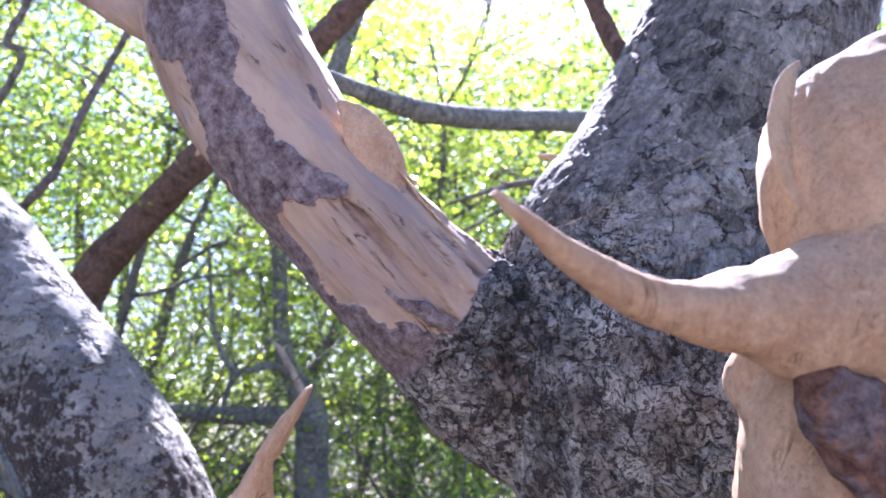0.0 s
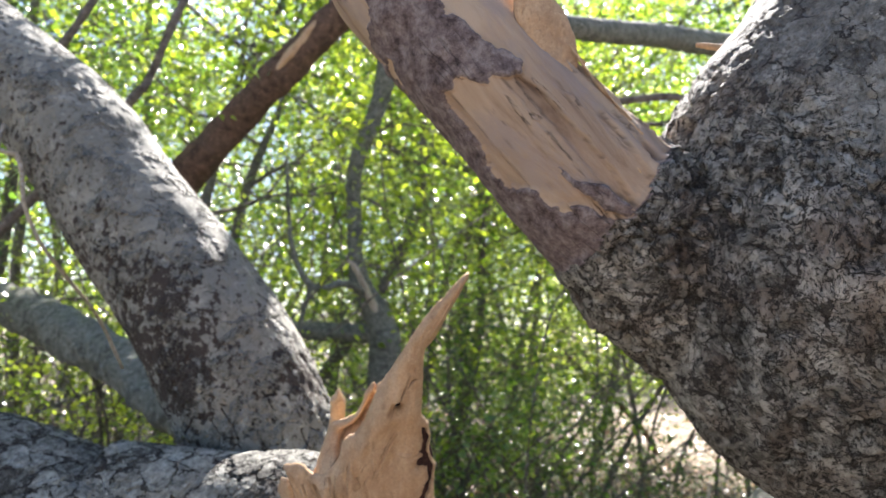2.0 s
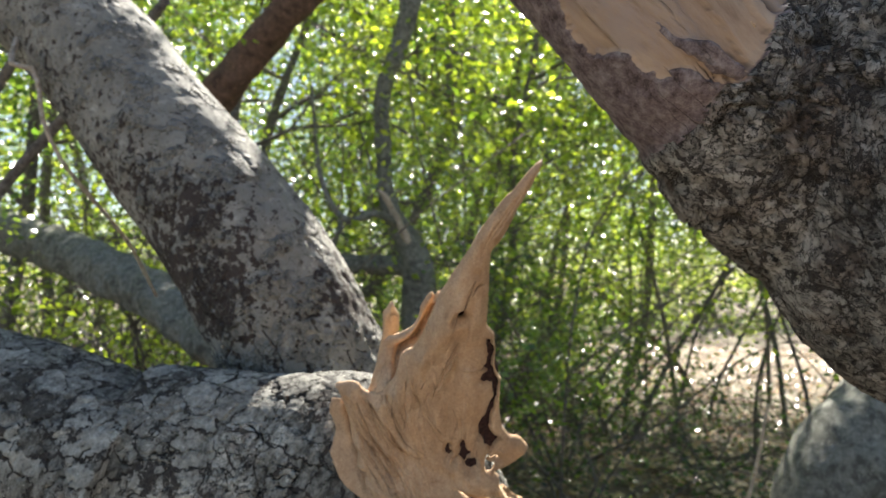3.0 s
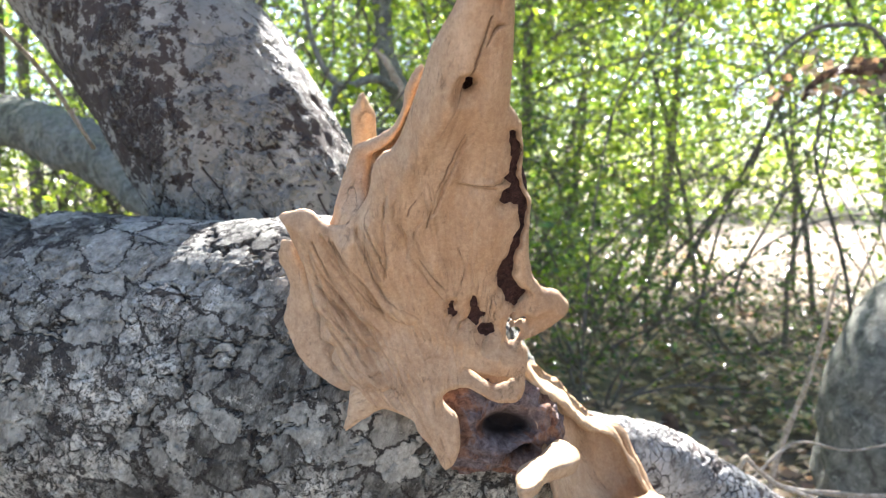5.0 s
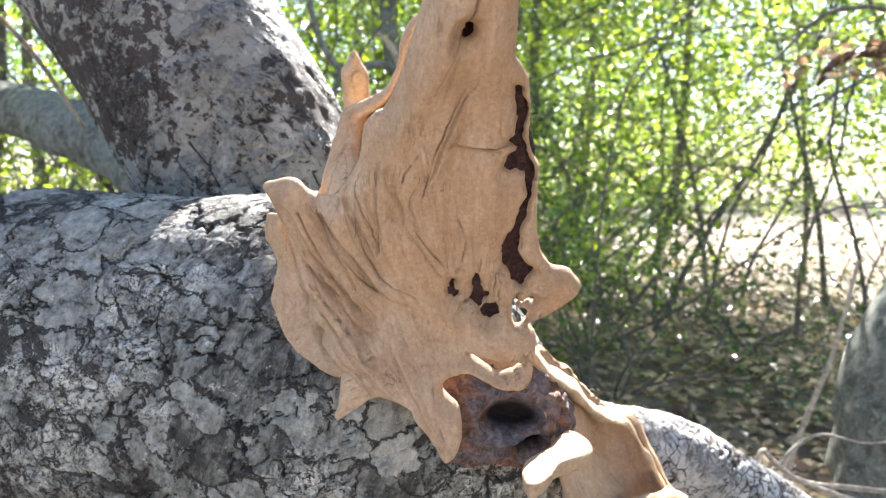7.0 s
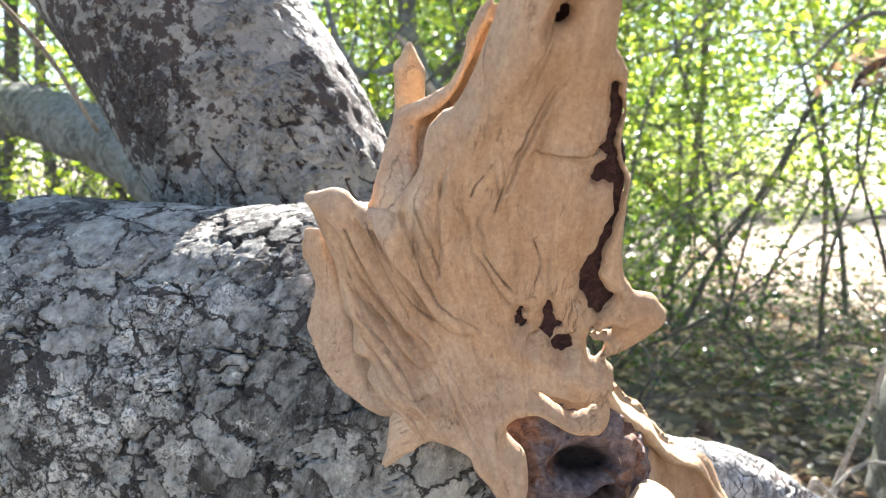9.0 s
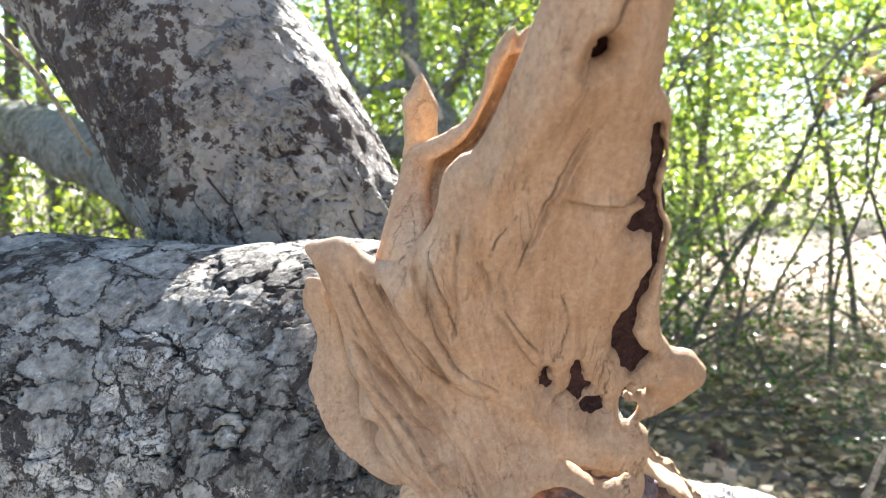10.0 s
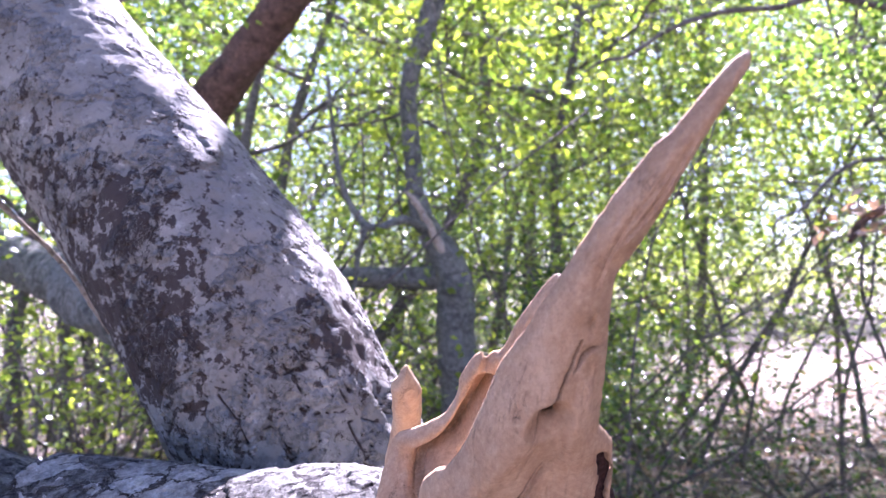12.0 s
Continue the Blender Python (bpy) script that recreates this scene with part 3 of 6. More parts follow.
def side_of(p, line):
    """+1 or -1: on which side of an open polyline the points lie."""
    best, sign = np.full(len(p), 9.0), np.ones(len(p))
    for s, e in zip(line[:-1], line[1:]):
        d = e - s
        t = np.clip(((p - s) @ d) / max(d @ d, 1e-12), 0, 1)
        q = p - (s + t[:, None] * d)
        m = (q ** 2).sum(1)
        k = m < best
        best[k] = m[k]
        sign[k] = np.sign(d[0] * q[k, 1] - d[1] * q[k, 0])
    return sign


def inside(p, poly):
    x, y = p[:, 0], p[:, 1]
    hit = np.zeros(len(p), bool)
    for s, e in zip(poly, np.roll(poly, -1, 0)):
        c = (s[1] > y) != (e[1] > y)
        hit ^= c & (x < (e[0] - s[0]) * (y - s[1]) / (e[1] - s[1] + 1e-15) + s[0])
    return hit


def sheet(outline, holes, step, front, back, edge, base, relief, sharp=6, axes=None, mark=None):
    """A solid slab of wood with an uneven outline (metres in the plane), rounded rims and relief. base(u, v) is its middle surface."""
    loops = [curve(outline, True, sharp)] + [curve(h, True, 5) for h in holes]
    for k, l in enumerate(loops):
        l += (0.0034 if k % 2 or k > 2 else 0.0012) * np.stack([fbm(np.c_[l * (260 if k else 160), np.full(len(l), k)], 3), fbm(np.c_[l * (260 if k else 160), np.full(len(l), k + 9)], 3)], 1)
    lo, hi = loops[0].min(0) - step * 2, loops[0].max(0) + step * 2
    nu, nv = (np.ceil((hi - lo) / step)).astype(int)
    g = np.stack(np.meshgrid(lo[0] + np.arange(nu) * step, lo[1] + np.arange(nv) * step), -1).reshape(-1, 2)
    within = inside(g, loops[0])
    for h in loops[1:]:
        within &= ~inside(g, h)
    i = np.arange(nu * nv).reshape(nv, nu)
    q = np.stack([i[:-1, :-1], i[:-1, 1:], i[1:, 1:], i[1:, :-1]], -1).reshape(-1, 4)
    q = q[within[q].sum(1) >= 2]
    used = np.unique(q)
    remap = np.full(nu * nv, -1)
    remap[used] = np.arange(len(used))
    q = remap[q]
    p, ins = g[used], within[used]
    d, where = nearest(p, loops[0])
    for h in loops[1:]:
        dh, wh = nearest(p, h)
        k = dh < d
        d[k], where[k] = dh[k], wh[k]
    p = np.where(ins[:, None], p, where)
    d = np.where(ins, d, 0)
    # a rim vertex is one that lies on an open edge
    edges = np.vstack([q[:, [0, 1]], q[:, [1, 2]], q[:, [2, 3]], q[:, [3, 0]]])
    es = np.sort(edges, 1)
    _, idx, cnt = np.unique(es, axis=0, return_index=True, return_counts=True)
    rim_edges = edges[idx[cnt == 1]]
    rim = np.zeros(len(p), bool)
    rim[rim_edges.ravel()] = True
    d[rim] = 0
    h = np.sqrt(np.clip(1 - (1 - np.clip(d / edge, 0, 1)) ** 2, 0, 1))
    mid = base(p[:, 0], p[:, 1])
    wf = mid + front * h + relief(p[:, 0], p[:, 1]) * smooth(0, 0.012, d)
    wk = mid - back * h
    o, du, dv, dn = axes or (SPLIT_O, SU, SV, SN)
    def place(w):
        return o + p[:, :1] * du + p[:, 1:] * dv + w[:, None] * dn
    n = len(p)
    tri = np.vstack([q[:, [0, 1, 2]], q[:, [0, 2, 3]]])
    bt = tri[:, ::-1] + n
    side = np.vstack([np.stack([rim_edges[:, 1], rim_edges[:, 0], rim_edges[:, 0] + n], 1), np.stack([rim_edges[:, 1], rim_edges[:, 0] + n, rim_edges[:, 1] + n], 1)])
    wk[rim] -= 0.0012
    solid = np.vstack([place(wf), place(wk)]), np.vstack([tri, bt, side])
    return (*solid, np.tile(mark(p[:, 0], p[:, 1]), 2)) if mark else solid


def cm(*pairs):
    return [(a / 100, b / 100) for a, b in pairs]


GROOVES = [  # polyline in cm, width and depth in m
    (cm((-11.1, 10.1), (-10.1, 8.4), (-8.3, 6.2), (-7.2, 4.3), (-5.5, 1.6), (-3.0, 0.6)), 0.0028, 0.0065),
    (cm((-5.5, 16.6), (-6.0, 14.2), (-6.2, 10.8), (-6.0, 9.0), (-6.3, 5.9)), 0.0032, 0.0040),
    (cm((-12.1, 10.6), (-10.3, 6.8), (-8.4, 2.5)), 0.0022, 0.0045),
    (cm((-13.5, 8.6), (-12.2, 2.8), (-9.3, -1.1), (-6.3, -2.2)), 0.0025, 0.0045),
    (cm((-12.9, 9.8), (-11.6, 6.0), (-9.7, 2.3), (-7.6, 0.2)), 0.0018, 0.0035),
    (cm((1.3, 21.5), (0.5, 19.7), (-0.6, 17.1), (-1.4, 14.6), (-2.2, 13.3)), 0.0018, 0.0045),
    (cm((-0.3, 17.9), (0.4, 16.6), (2.6, 16.3), (4.8, 16.0)), 0.0018, 0.0040),
    (cm((1.6, 9.2), (1.9, 6.7), (2.3, 3.7)), 0.0015, 0.0028),
    (cm((-4.1, 9.1), (-2.8, 7.2), (-1.7, 5.2), (-0.2, 3.1)), 0.0035, 0.0035),
    (cm((-10.6, -3.4), (-7.6, -4.3), (-4.6, -4.7)), 0.0022, 0.0040),
    (cm((-11.7, -2.2), (-9.3, -2.9), (-6.3, -3.4)), 0.0020, 0.0030),
    (cm((-5.0, 15.6), (-5.1, 13.5), (-4.1, 11.0), (-4.2, 8.6)), 0.0045, 0.0035),
    (cm((-8.2, 12.7), (-8.7, 9.6), (-7.3, 5.8)), 0.0028, 0.0035),
    (cm((-2.4, 13.7), (-3.4, 11.9), (-3.0, 9.7)), 0.0040, 0.0030),
    (cm((-14.2, 10.4), (-12.4, 6.4), (-11.0, 2.0), (-8.9, -1.4)), 0.0016, 0.0030),
    (cm((-10.6, 0.2), (-7.6, -0.9), (-4.2, -1.4)), 0.0018, 0.0025),
    (cm((-9.7, 14.4), (-9.4, 12.5), (-10.2, 11.1)), 0.0030, 0.0030),
    (cm((4.1, 30.7), (2.9, 30.6), (2.1, 29.4)), 0.0016, 0.0055),
    (cm((3.3, 33.5), (3.0, 32.5), (3.1, 31.2)), 0.0035, 0.0060),
    (cm((-1.0, 19.6), (0.0, 23.0), (1.3, 27.9), (2.2, 31.2)), 0.0050, 0.0020),
    (cm((1.0, 27.6), (1.9, 23.0), (0.7, 19.6)), 0.0060, 0.0025),
    (cm((7.1, 43.7), (5.4, 39.7), (3.9, 37.1)), 0.0030, 0.0035),
    (cm((6.4, 42.5), (4.1, 38.2), (2.7, 34.0)), 0.0025, 0.0020),
]
GROOVES = [(curve(a, False, 5), b, c) for a, b, c in GROOVES]


FOLDS = [  # broad swells and hollows: polyline in cm, half width and height in m
    (cm((-9.8, 11.5), (-9.4, 8.6), (-8.3, 6.0), (-6.8, 4.0), (-4.5, 2.5)), 0.0085, 0.0065),
    (cm((-7.3, 12.8), (-7.2, 9.6), (-6.4, 6.6), (-4.8, 4.4)), 0.0055, 0.0050),
    (cm((1.0, 29.5), (-0.3, 25.5), (-2.0, 21.8), (-4.2, 18.2), (-5.4, 15.2), (-5.2, 12.4)), 0.0110, 0.0065),
    (cm((-4.6, 12.4), (-4.2, 9.8), (-3.0, 8.0)), 0.0085, -0.0065),
    (cm((-2.4, 10.6), (-1.5, 8.4), (-0.8, 6.0)), 0.0090, 0.0045),
    (cm((-0.6, 9.8), (0.0, 7.6), (0.2, 5.4)), 0.0060, -0.0040),
    (cm((-13.6, 9.4), (-12.2, 5.8), (-10.2, 2.8), (-6.4, 0.6)), 0.0060, 0.0065),
    (cm((-12.9, 4.2), (-11.4, 1.4), (-8.8, -0.6), (-5.4, -1.2)), 0.0060, 0.0050),
    (cm((-12.8, 7.2), (-11.0, 3.6), (-8.6, 1.2)), 0.0040, -0.0040),
    (cm((-1.4, 0.8), (1.8, -0.6), (4.6, -1.6), (7.2, -2.6)), 0.0105, 0.0080),
    (cm((-6.2, 1.4), (-3.0, -0.6), (0.6, -2.4)), 0.0090, -0.0050),
    (cm((-3.6, 18.6), (-2.6, 16.8), (-1.8, 14.4), (-2.6, 12.6)), 0.0075, 0.0050),
    (cm((0.8, 22.0), (1.2, 19.0), (0.4, 15.0), (0.2, 12.4)), 0.0100, -0.0055),
    (cm((0.9, 16.8), (2.7, 16.9), (4.5, 16.7)), 0.0026, 0.0038),
    (cm((3.2, 14.8), (3.4, 11.6), (2.8, 8.8)), 0.0120, 0.0060),
    (cm((3.9, 5.8), (4.4, 3.8), (5.2, 2.0), (5.0, -0.4)), 0.0060, 0.0060),
    (cm((-10.8, -2.6), (-7.6, -3.4), (-4.4, -4.2)), 0.0070, 0.0055),
    (cm((-2.6, -4.6), (-1.6, -6.8), (-0.8, -9.4)), 0.0070, 0.0050),
    (cm((9.4, 2.2), (8.0, 1.4), (7.2, 0.2)), 0.0060, 0.0050),
    (cm((4.2, 29.8), (3.0, 26.4), (2.6, 22.6)), 0.0080, 0.0045),
]
FOLDS = [(curve(a, False, 5), b, c) for a, b, c in FOLDS]


CRACKS = [curve(c, False, 5) for c in (
    cm((0.9, 21.6), (0.3, 20.3), (-0.4, 18.8), (-1.0, 17.1), (-1.7, 15.1), (-2.3, 12.5)),
    cm((-11.5, 11.9), (-11.1, 9.5), (-9.9, 6.8), (-8.3, 4.2), (-6.5, 2.2)),
    cm((-8.0, 11.1), (-7.9, 9.1), (-7.1, 6.2), (-5.9, 4.1), (-3.1, 1.8)),
    cm((-6.6, 13.6), (-6.7, 11.5), (-6.5, 9.0), (-6.0, 6.9)),
    cm((-3.0, 8.6), (-1.9, 7.1), (-0.7, 5.4)),
    cm((1.0, 4.6), (1.0, 6.1), (1.2, 8.1), (0.5, 10.1)),
    cm((-13.9, 6.9), (-12.5, 4.2), (-10.5, 1.6), (-7.6, -0.6)),
    cm((-13.8, 3.3), (-12.2, 1.2), (-10.1, -0.2), (-7.1, -1.9)),
    cm((-12.9, 9.6), (-11.8, 6.6), (-10.4, 4.0), (-9.0, 2.0)),
    cm((-11.6, -2.2), (-9.4, -2.9), (-6.8, -3.3)),
    cm((4.1, 30.7), (2.9, 30.6), (2.1, 29.4)),
    cm((0.6, 16.5), (2.6, 16.6), (4.6, 16.4)),
    cm((-2.7, 16.3), (-3.6, 14.8), (-3.9, 13.8)),
    cm((-1.6, -5.0), (-1.2, -7.2), (-0.6, -8.8)),
    cm((2.4, 31.5), (1.2, 27.6), (-0.4, 23.6), (-2.2, 20.2)))]


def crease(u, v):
    """Shade in the hair cracks, put into the colour, 0 to 1; each crack fades and comes back along its way."""
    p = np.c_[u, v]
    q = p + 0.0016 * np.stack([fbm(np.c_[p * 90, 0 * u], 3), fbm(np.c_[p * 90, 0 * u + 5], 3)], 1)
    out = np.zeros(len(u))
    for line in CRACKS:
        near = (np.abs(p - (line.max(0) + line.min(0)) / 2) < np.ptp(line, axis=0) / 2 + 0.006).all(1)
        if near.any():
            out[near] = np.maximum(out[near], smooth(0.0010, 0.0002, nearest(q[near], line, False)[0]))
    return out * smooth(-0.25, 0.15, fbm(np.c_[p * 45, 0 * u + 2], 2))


SPINE_V = (-0.2, 0.10, 0.20, 0.26, 0.31, 0.355, 0.392, 0.427, 0.47)
SPINE_U = (-0.012, -0.012, -0.002, 0.007, 0.016, 0.027, 0.0455, 0.062, 0.087)
SPINE_W = (0.13, 0.13, 0.062, 0.036, 0.026, 0.016, 0.015, 0.012, 0.006)


def blade_base(u, v):
    k = np.clip((u - np.interp(v, SPINE_V, SPINE_U)) / np.interp(v, SPINE_V, SPINE_W), -1.3, 1.3)
    fall = np.interp(v, (0.17, 0.23), (0.022, 0.007)) * np.where(k < 0, 1, np.interp(v, (0.05, 0.15), (0.6, 1)))
    return bend(v) - fall * k ** 2 - np.interp(v, (-0.05, 0.0, 0.2, 0.3), (0.008, 0.014, 0.008, 0.002))


def blade_relief(u, v):
    th = np.arctan2(u - 0.02, v + 0.14)
    rho = np.hypot(u - 0.02, v + 0.14)
    left = smooth(0.0, -0.10, u)
    calm = smooth(0.075, 0.045, u) * 0.9 + 0.1
    flow = np.c_[th * 9.0, rho * 5.0, np.zeros(len(u))]
    w = 0.012 * calm * (0.5 + 0.8 * left) * fbm(flow, 4)
    fan = vnoise(np.c_[th * 40.0 + 0.8 * fbm(flow * 2, 2), rho * 4.0, np.full(len(u), 9.0)])
    w -= 0.0042 * calm * (0.15 + left) * smooth(0.20, 0.0, np.abs(fan)) * smooth(-0.1, 0.25, fbm(np.c_[u * 22, v * 22, np.full(len(u), 4.0)], 2))
    w += 0.0026 * calm * (0.25 + left) * (1 - np.abs(vnoise(np.c_[th * 26.0, rho * 7.0, np.full(len(u), 5.0)])) * 2)
    w += 0.010 * fbm(np.c_[u * 17, v * 12, np.full(len(u), 2.0)], 3) + 0.0009 * calm * fbm(np.c_[th * 90, rho * 22, np.full(len(u), 1.0)], 3)
    p = np.c_[u, v]
    for line, width, depth in GROOVES:
        near = (np.abs(p - line.mean(0)) < np.ptp(line, axis=0) / 2 + 0.035).all(1)
        if near.any():
            d, _ = nearest(p[near], line, False)
            sd = d * side_of(p[near], line)
            along = nearest(p[near], line[[0, -1]], False)[1]
            ends = np.minimum(np.hypot(*(along - line[0]).T), np.hypot(*(along - line[-1]).T))
            fade = smooth(0.0, 0.012, ends)
            w[near] += 0.66 * fade * depth * (-0.9 * np.exp(-(d / (0.0007 + 0.12 * width)) ** 2) - 0.30 * np.exp(-(d / (1.4 * width)) ** 2) + 0.45 * np.tanh(sd / (0.5 * width)) * np.exp(-(d / (3.6 * width)) ** 2))
    for line, width, height in FOLDS:
        near = (np.abs(p - (line.max(0) + line.min(0)) / 2) < np.ptp(line, axis=0) / 2 + 3 * width).all(1)
        if near.any():
            d, where = nearest(p[near], line, False)
            ends = np.minimum(np.hypot(*(where - line[0]).T), np.hypot(*(where - line[-1]).T))
            w[near] += height * np.exp(-(d / width) ** 2) * (0.35 + 0.65 * smooth(0.0, 0.03, ends))
    w -= 0.0022 * crease(u, v)
    # a raised knob above the cross tear
    w += 0.004 * smooth(0.011, 0.004, np.hypot(u + 0.004, v - 0.176))
    return w


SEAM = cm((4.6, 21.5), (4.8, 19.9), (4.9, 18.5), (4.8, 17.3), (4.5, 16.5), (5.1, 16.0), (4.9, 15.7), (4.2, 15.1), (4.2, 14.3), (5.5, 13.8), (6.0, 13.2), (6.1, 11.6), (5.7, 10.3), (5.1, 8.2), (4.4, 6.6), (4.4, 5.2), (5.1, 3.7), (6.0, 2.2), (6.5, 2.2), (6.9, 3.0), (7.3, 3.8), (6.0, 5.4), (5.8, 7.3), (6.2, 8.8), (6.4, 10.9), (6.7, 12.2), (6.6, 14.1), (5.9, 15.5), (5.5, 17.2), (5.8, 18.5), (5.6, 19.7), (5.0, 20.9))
OPEN_SLIT = cm((1.4, -3.15), (2.4, -3.5), (4.2, -3.9), (5.8, -4.1), (6.6, -4.35), (6.1, -4.55), (5.4, -4.75), (4.3, -4.75), (3.3, -4.3), (2.3, -3.75))
PITS = [
    cm((-0.0, 3.3), (0.2, 3.1), (0.3, 2.5), (0.7, 2.0), (0.7, 1.5), (0.3, 1.4), (-0.1, 1.9), (-0.4, 2.3), (-0.1, 2.4)),
    cm((2.2, 3.8), (2.5, 3.5), (2.6, 2.5), (3.0, 1.8), (3.6, 1.5), (3.3, 1.1), (2.9, 1.2), (2.8, 0.7), (2.4, 0.5), (1.9, 0.9), (1.2, 0.7), (1.7, 1.3), (2.0, 1.8), (1.8, 2.5), (1.9, 3.2)),
    cm((2.9, 0.3), (3.4, 0.7), (4.0, 0.6), (4.4, 0.0), (4.4, -0.4), (3.8, -0.6), (3.3, -0.6), (2.9, -0.2)),
    cm((5.6, 0.3), (5.8, 0.8), (6.1, 1.4), (6.3, 1.7), (6.2, 1.1), (6.1, 0.6), (6.6, 0.7), (7.1, 0.9), (7.6, 0.7), (7.5, 0.2), (6.9, 0.2), (6.2, 0.3)),
    cm((5.7, -0.0), (6.8, -0.1), (7.0, -0.6), (6.9, -1.3), (6.4, -1.5), (5.7, -1.3)),
    cm((0.95, 26.5), (1.3, 26.2), (1.25, 25.7), (0.85, 25.4), (0.5, 25.7), (0.55, 26.2))]
BLADE = cm((-16.1, 10.8), (-14.9, 11.4), (-13.7, 11.9), (-12.7, 11.8), (-11.9, 11.1), (-10.2, 11.0), (-8.2, 13.3), (-7.3, 15.2), (-7.0, 17.1), (-6.1, 18.7), (-5.1, 19.6), (-3.9, 22.3), (-2.1, 28.0), (-0.3, 31.8), (1.4, 35.2), (3.2, 38.9), (5.1, 42.1), (6.3, 43.6), (7.4, 45.3), (8.6, 47.0), (9.5, 46.7), (8.9, 44.7), (7.8, 42.1), (7.0, 40.5), (6.4, 38.6), (5.3, 36.2), (4.3, 35.0), (4.2, 32.8), (4.3, 30.4), (4.4, 26.0), (4.4, 24.0), (4.8, 23.2), (5.6, 21.8), (5.8, 20.2), (6.0, 18.7), (6.0, 16.8), (6.4, 15.2), (7.1, 13.9), (7.1, 11.9), (7.2, 9.2), (7.8, 5.7), (8.7, 4.4), (9.3, 3.6), (10.6, 3.2), (11.3, 2.4), (12.0, 1.1), (10.7, -0.1), (8.6, -1.0), (7.1, -1.4), (7.8, -2.3), (7.8, -3.5), (7.5, -4.1), (7.4, -5.4), (6.5, -6.1), (4.3, -5.9), (2.1, -4.8), (0.9, -4.7), (-0.6, -5.2), (-0.6, -6.1), (0.7, -7.1), (1.0, -9.0), (0.5, -10.5), (-0.6, -11.0), (-1.5, -9.8), (-2.3, -8.9), (-3.3, -8.1), (-3.9, -7.2), (-6.3, -6.5), (-7.8, -6.8), (-9.5, -5.3), (-10.6, -4.5), (-11.4, -3.7), (-11.9, -3.2), (-11.6, -2.2), (-13.0, -1.7), (-13.1, 0.1), (-13.8, 1.4), (-14.0, 3.3), (-14.2, 5.4), (-14.7, 7.3), (-15.3, 9.2), (-15.7, 10.2))
v, f, dirt_shade = sheet(BLADE, [SEAM, OPEN_SLIT] + PITS, 0.0010, 0.011, 0.012, 0.014, blade_base, blade_relief, 5, None, crease)
split = part("splintered_wood", mesh_of("splintered_wood", v, f, WOOD, {"crease": dirt_shade}), log, "smooth tan splinter of bare wood, pointed, grooved and holed")


def flat(depth, amount=0.004, scale=30):
    return (lambda u, v: blade_base(u, v) + depth), (lambda u, v: amount * fbm(np.c_[u * scale, v * scale, np.full(len(u), depth * 99)], 4))


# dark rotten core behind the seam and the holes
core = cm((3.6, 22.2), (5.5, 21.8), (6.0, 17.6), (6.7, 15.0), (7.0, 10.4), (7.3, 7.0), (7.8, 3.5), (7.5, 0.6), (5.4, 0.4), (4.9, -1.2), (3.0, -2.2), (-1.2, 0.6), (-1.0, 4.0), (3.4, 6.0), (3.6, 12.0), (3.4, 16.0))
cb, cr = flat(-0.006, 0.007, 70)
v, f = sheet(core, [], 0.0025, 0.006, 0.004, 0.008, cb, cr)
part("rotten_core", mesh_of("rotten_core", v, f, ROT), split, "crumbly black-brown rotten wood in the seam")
cb, cr = flat(-0.034, 0.004, 40)
v, f = sheet(cm((-0.5, -2.6), (3.0, -3.0), (7.6, -4.4), (7.2, -6.6), (4.0, -7.0), (1.0, -5.6)), [], 0.003, 0.006, 0.004, 0.008, cb, cr)
part("slit_lining", mesh_of("slit_lining", v, f, WOOD), split)

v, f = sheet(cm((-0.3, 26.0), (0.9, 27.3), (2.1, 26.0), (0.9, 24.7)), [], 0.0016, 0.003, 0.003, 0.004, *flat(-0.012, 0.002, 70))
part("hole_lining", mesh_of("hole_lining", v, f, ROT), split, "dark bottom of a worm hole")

# the curled fold and the stub beside the blade
FOLD_V, FOLD_W = (0.06, 0.1, 0.135, 0.15, 0.2, 0.245, 0.306, 0.34), (-0.03, -0.05, -0.078, -0.088, -0.085, -0.078, -0.078, -0.05)
LEFT_V = (0.10, 0.12, 0.145, 0.18, 0.20, 0.226, 0.262, 0.28, 0.32, 0.352)
LEFT_U = (-0.11, -0.10, -0.081, -0.07, -0.06, -0.039, -0.027, -0.021, -0.003, 0.014)


def fold_base(u, v):
    d = u - np.interp(v, LEFT_V, LEFT_U)
    t = smooth(-0.03, 0.015, d) * smooth(0.150, 0.115, v)
    return np.interp(v, FOLD_V, FOLD_W) * (1 - t) + t * (blade_base(u, v) - 0.010)


def fold_relief(u, v):
    p = np.c_[u, v]
    w = 0.004 * fbm(np.c_[u * 60, v * 14, np.full(len(u), 3.0)], 4)
    for line, width, depth in CREASES:
        w = w - depth * np.exp(-(nearest(p, line, False)[0] / width) ** 2)
    return w


CREASES = [(curve(cm((-8.3, 11.0), (-7.3, 12.7), (-7.4, 13.6), (-7.0, 14.6), (-6.0, 15.3), (-5.0, 16.2), (-4.2, 17.9), (-3.3, 19.9), (-2.4, 22.2)), False, 5), 0.0055, 0.030), (curve(cm((-3.8, 24.1), (-4.0, 22.0), (-4.1, 20.0), (-4.3, 18.4)), False, 5), 0.0022, 0.008)]


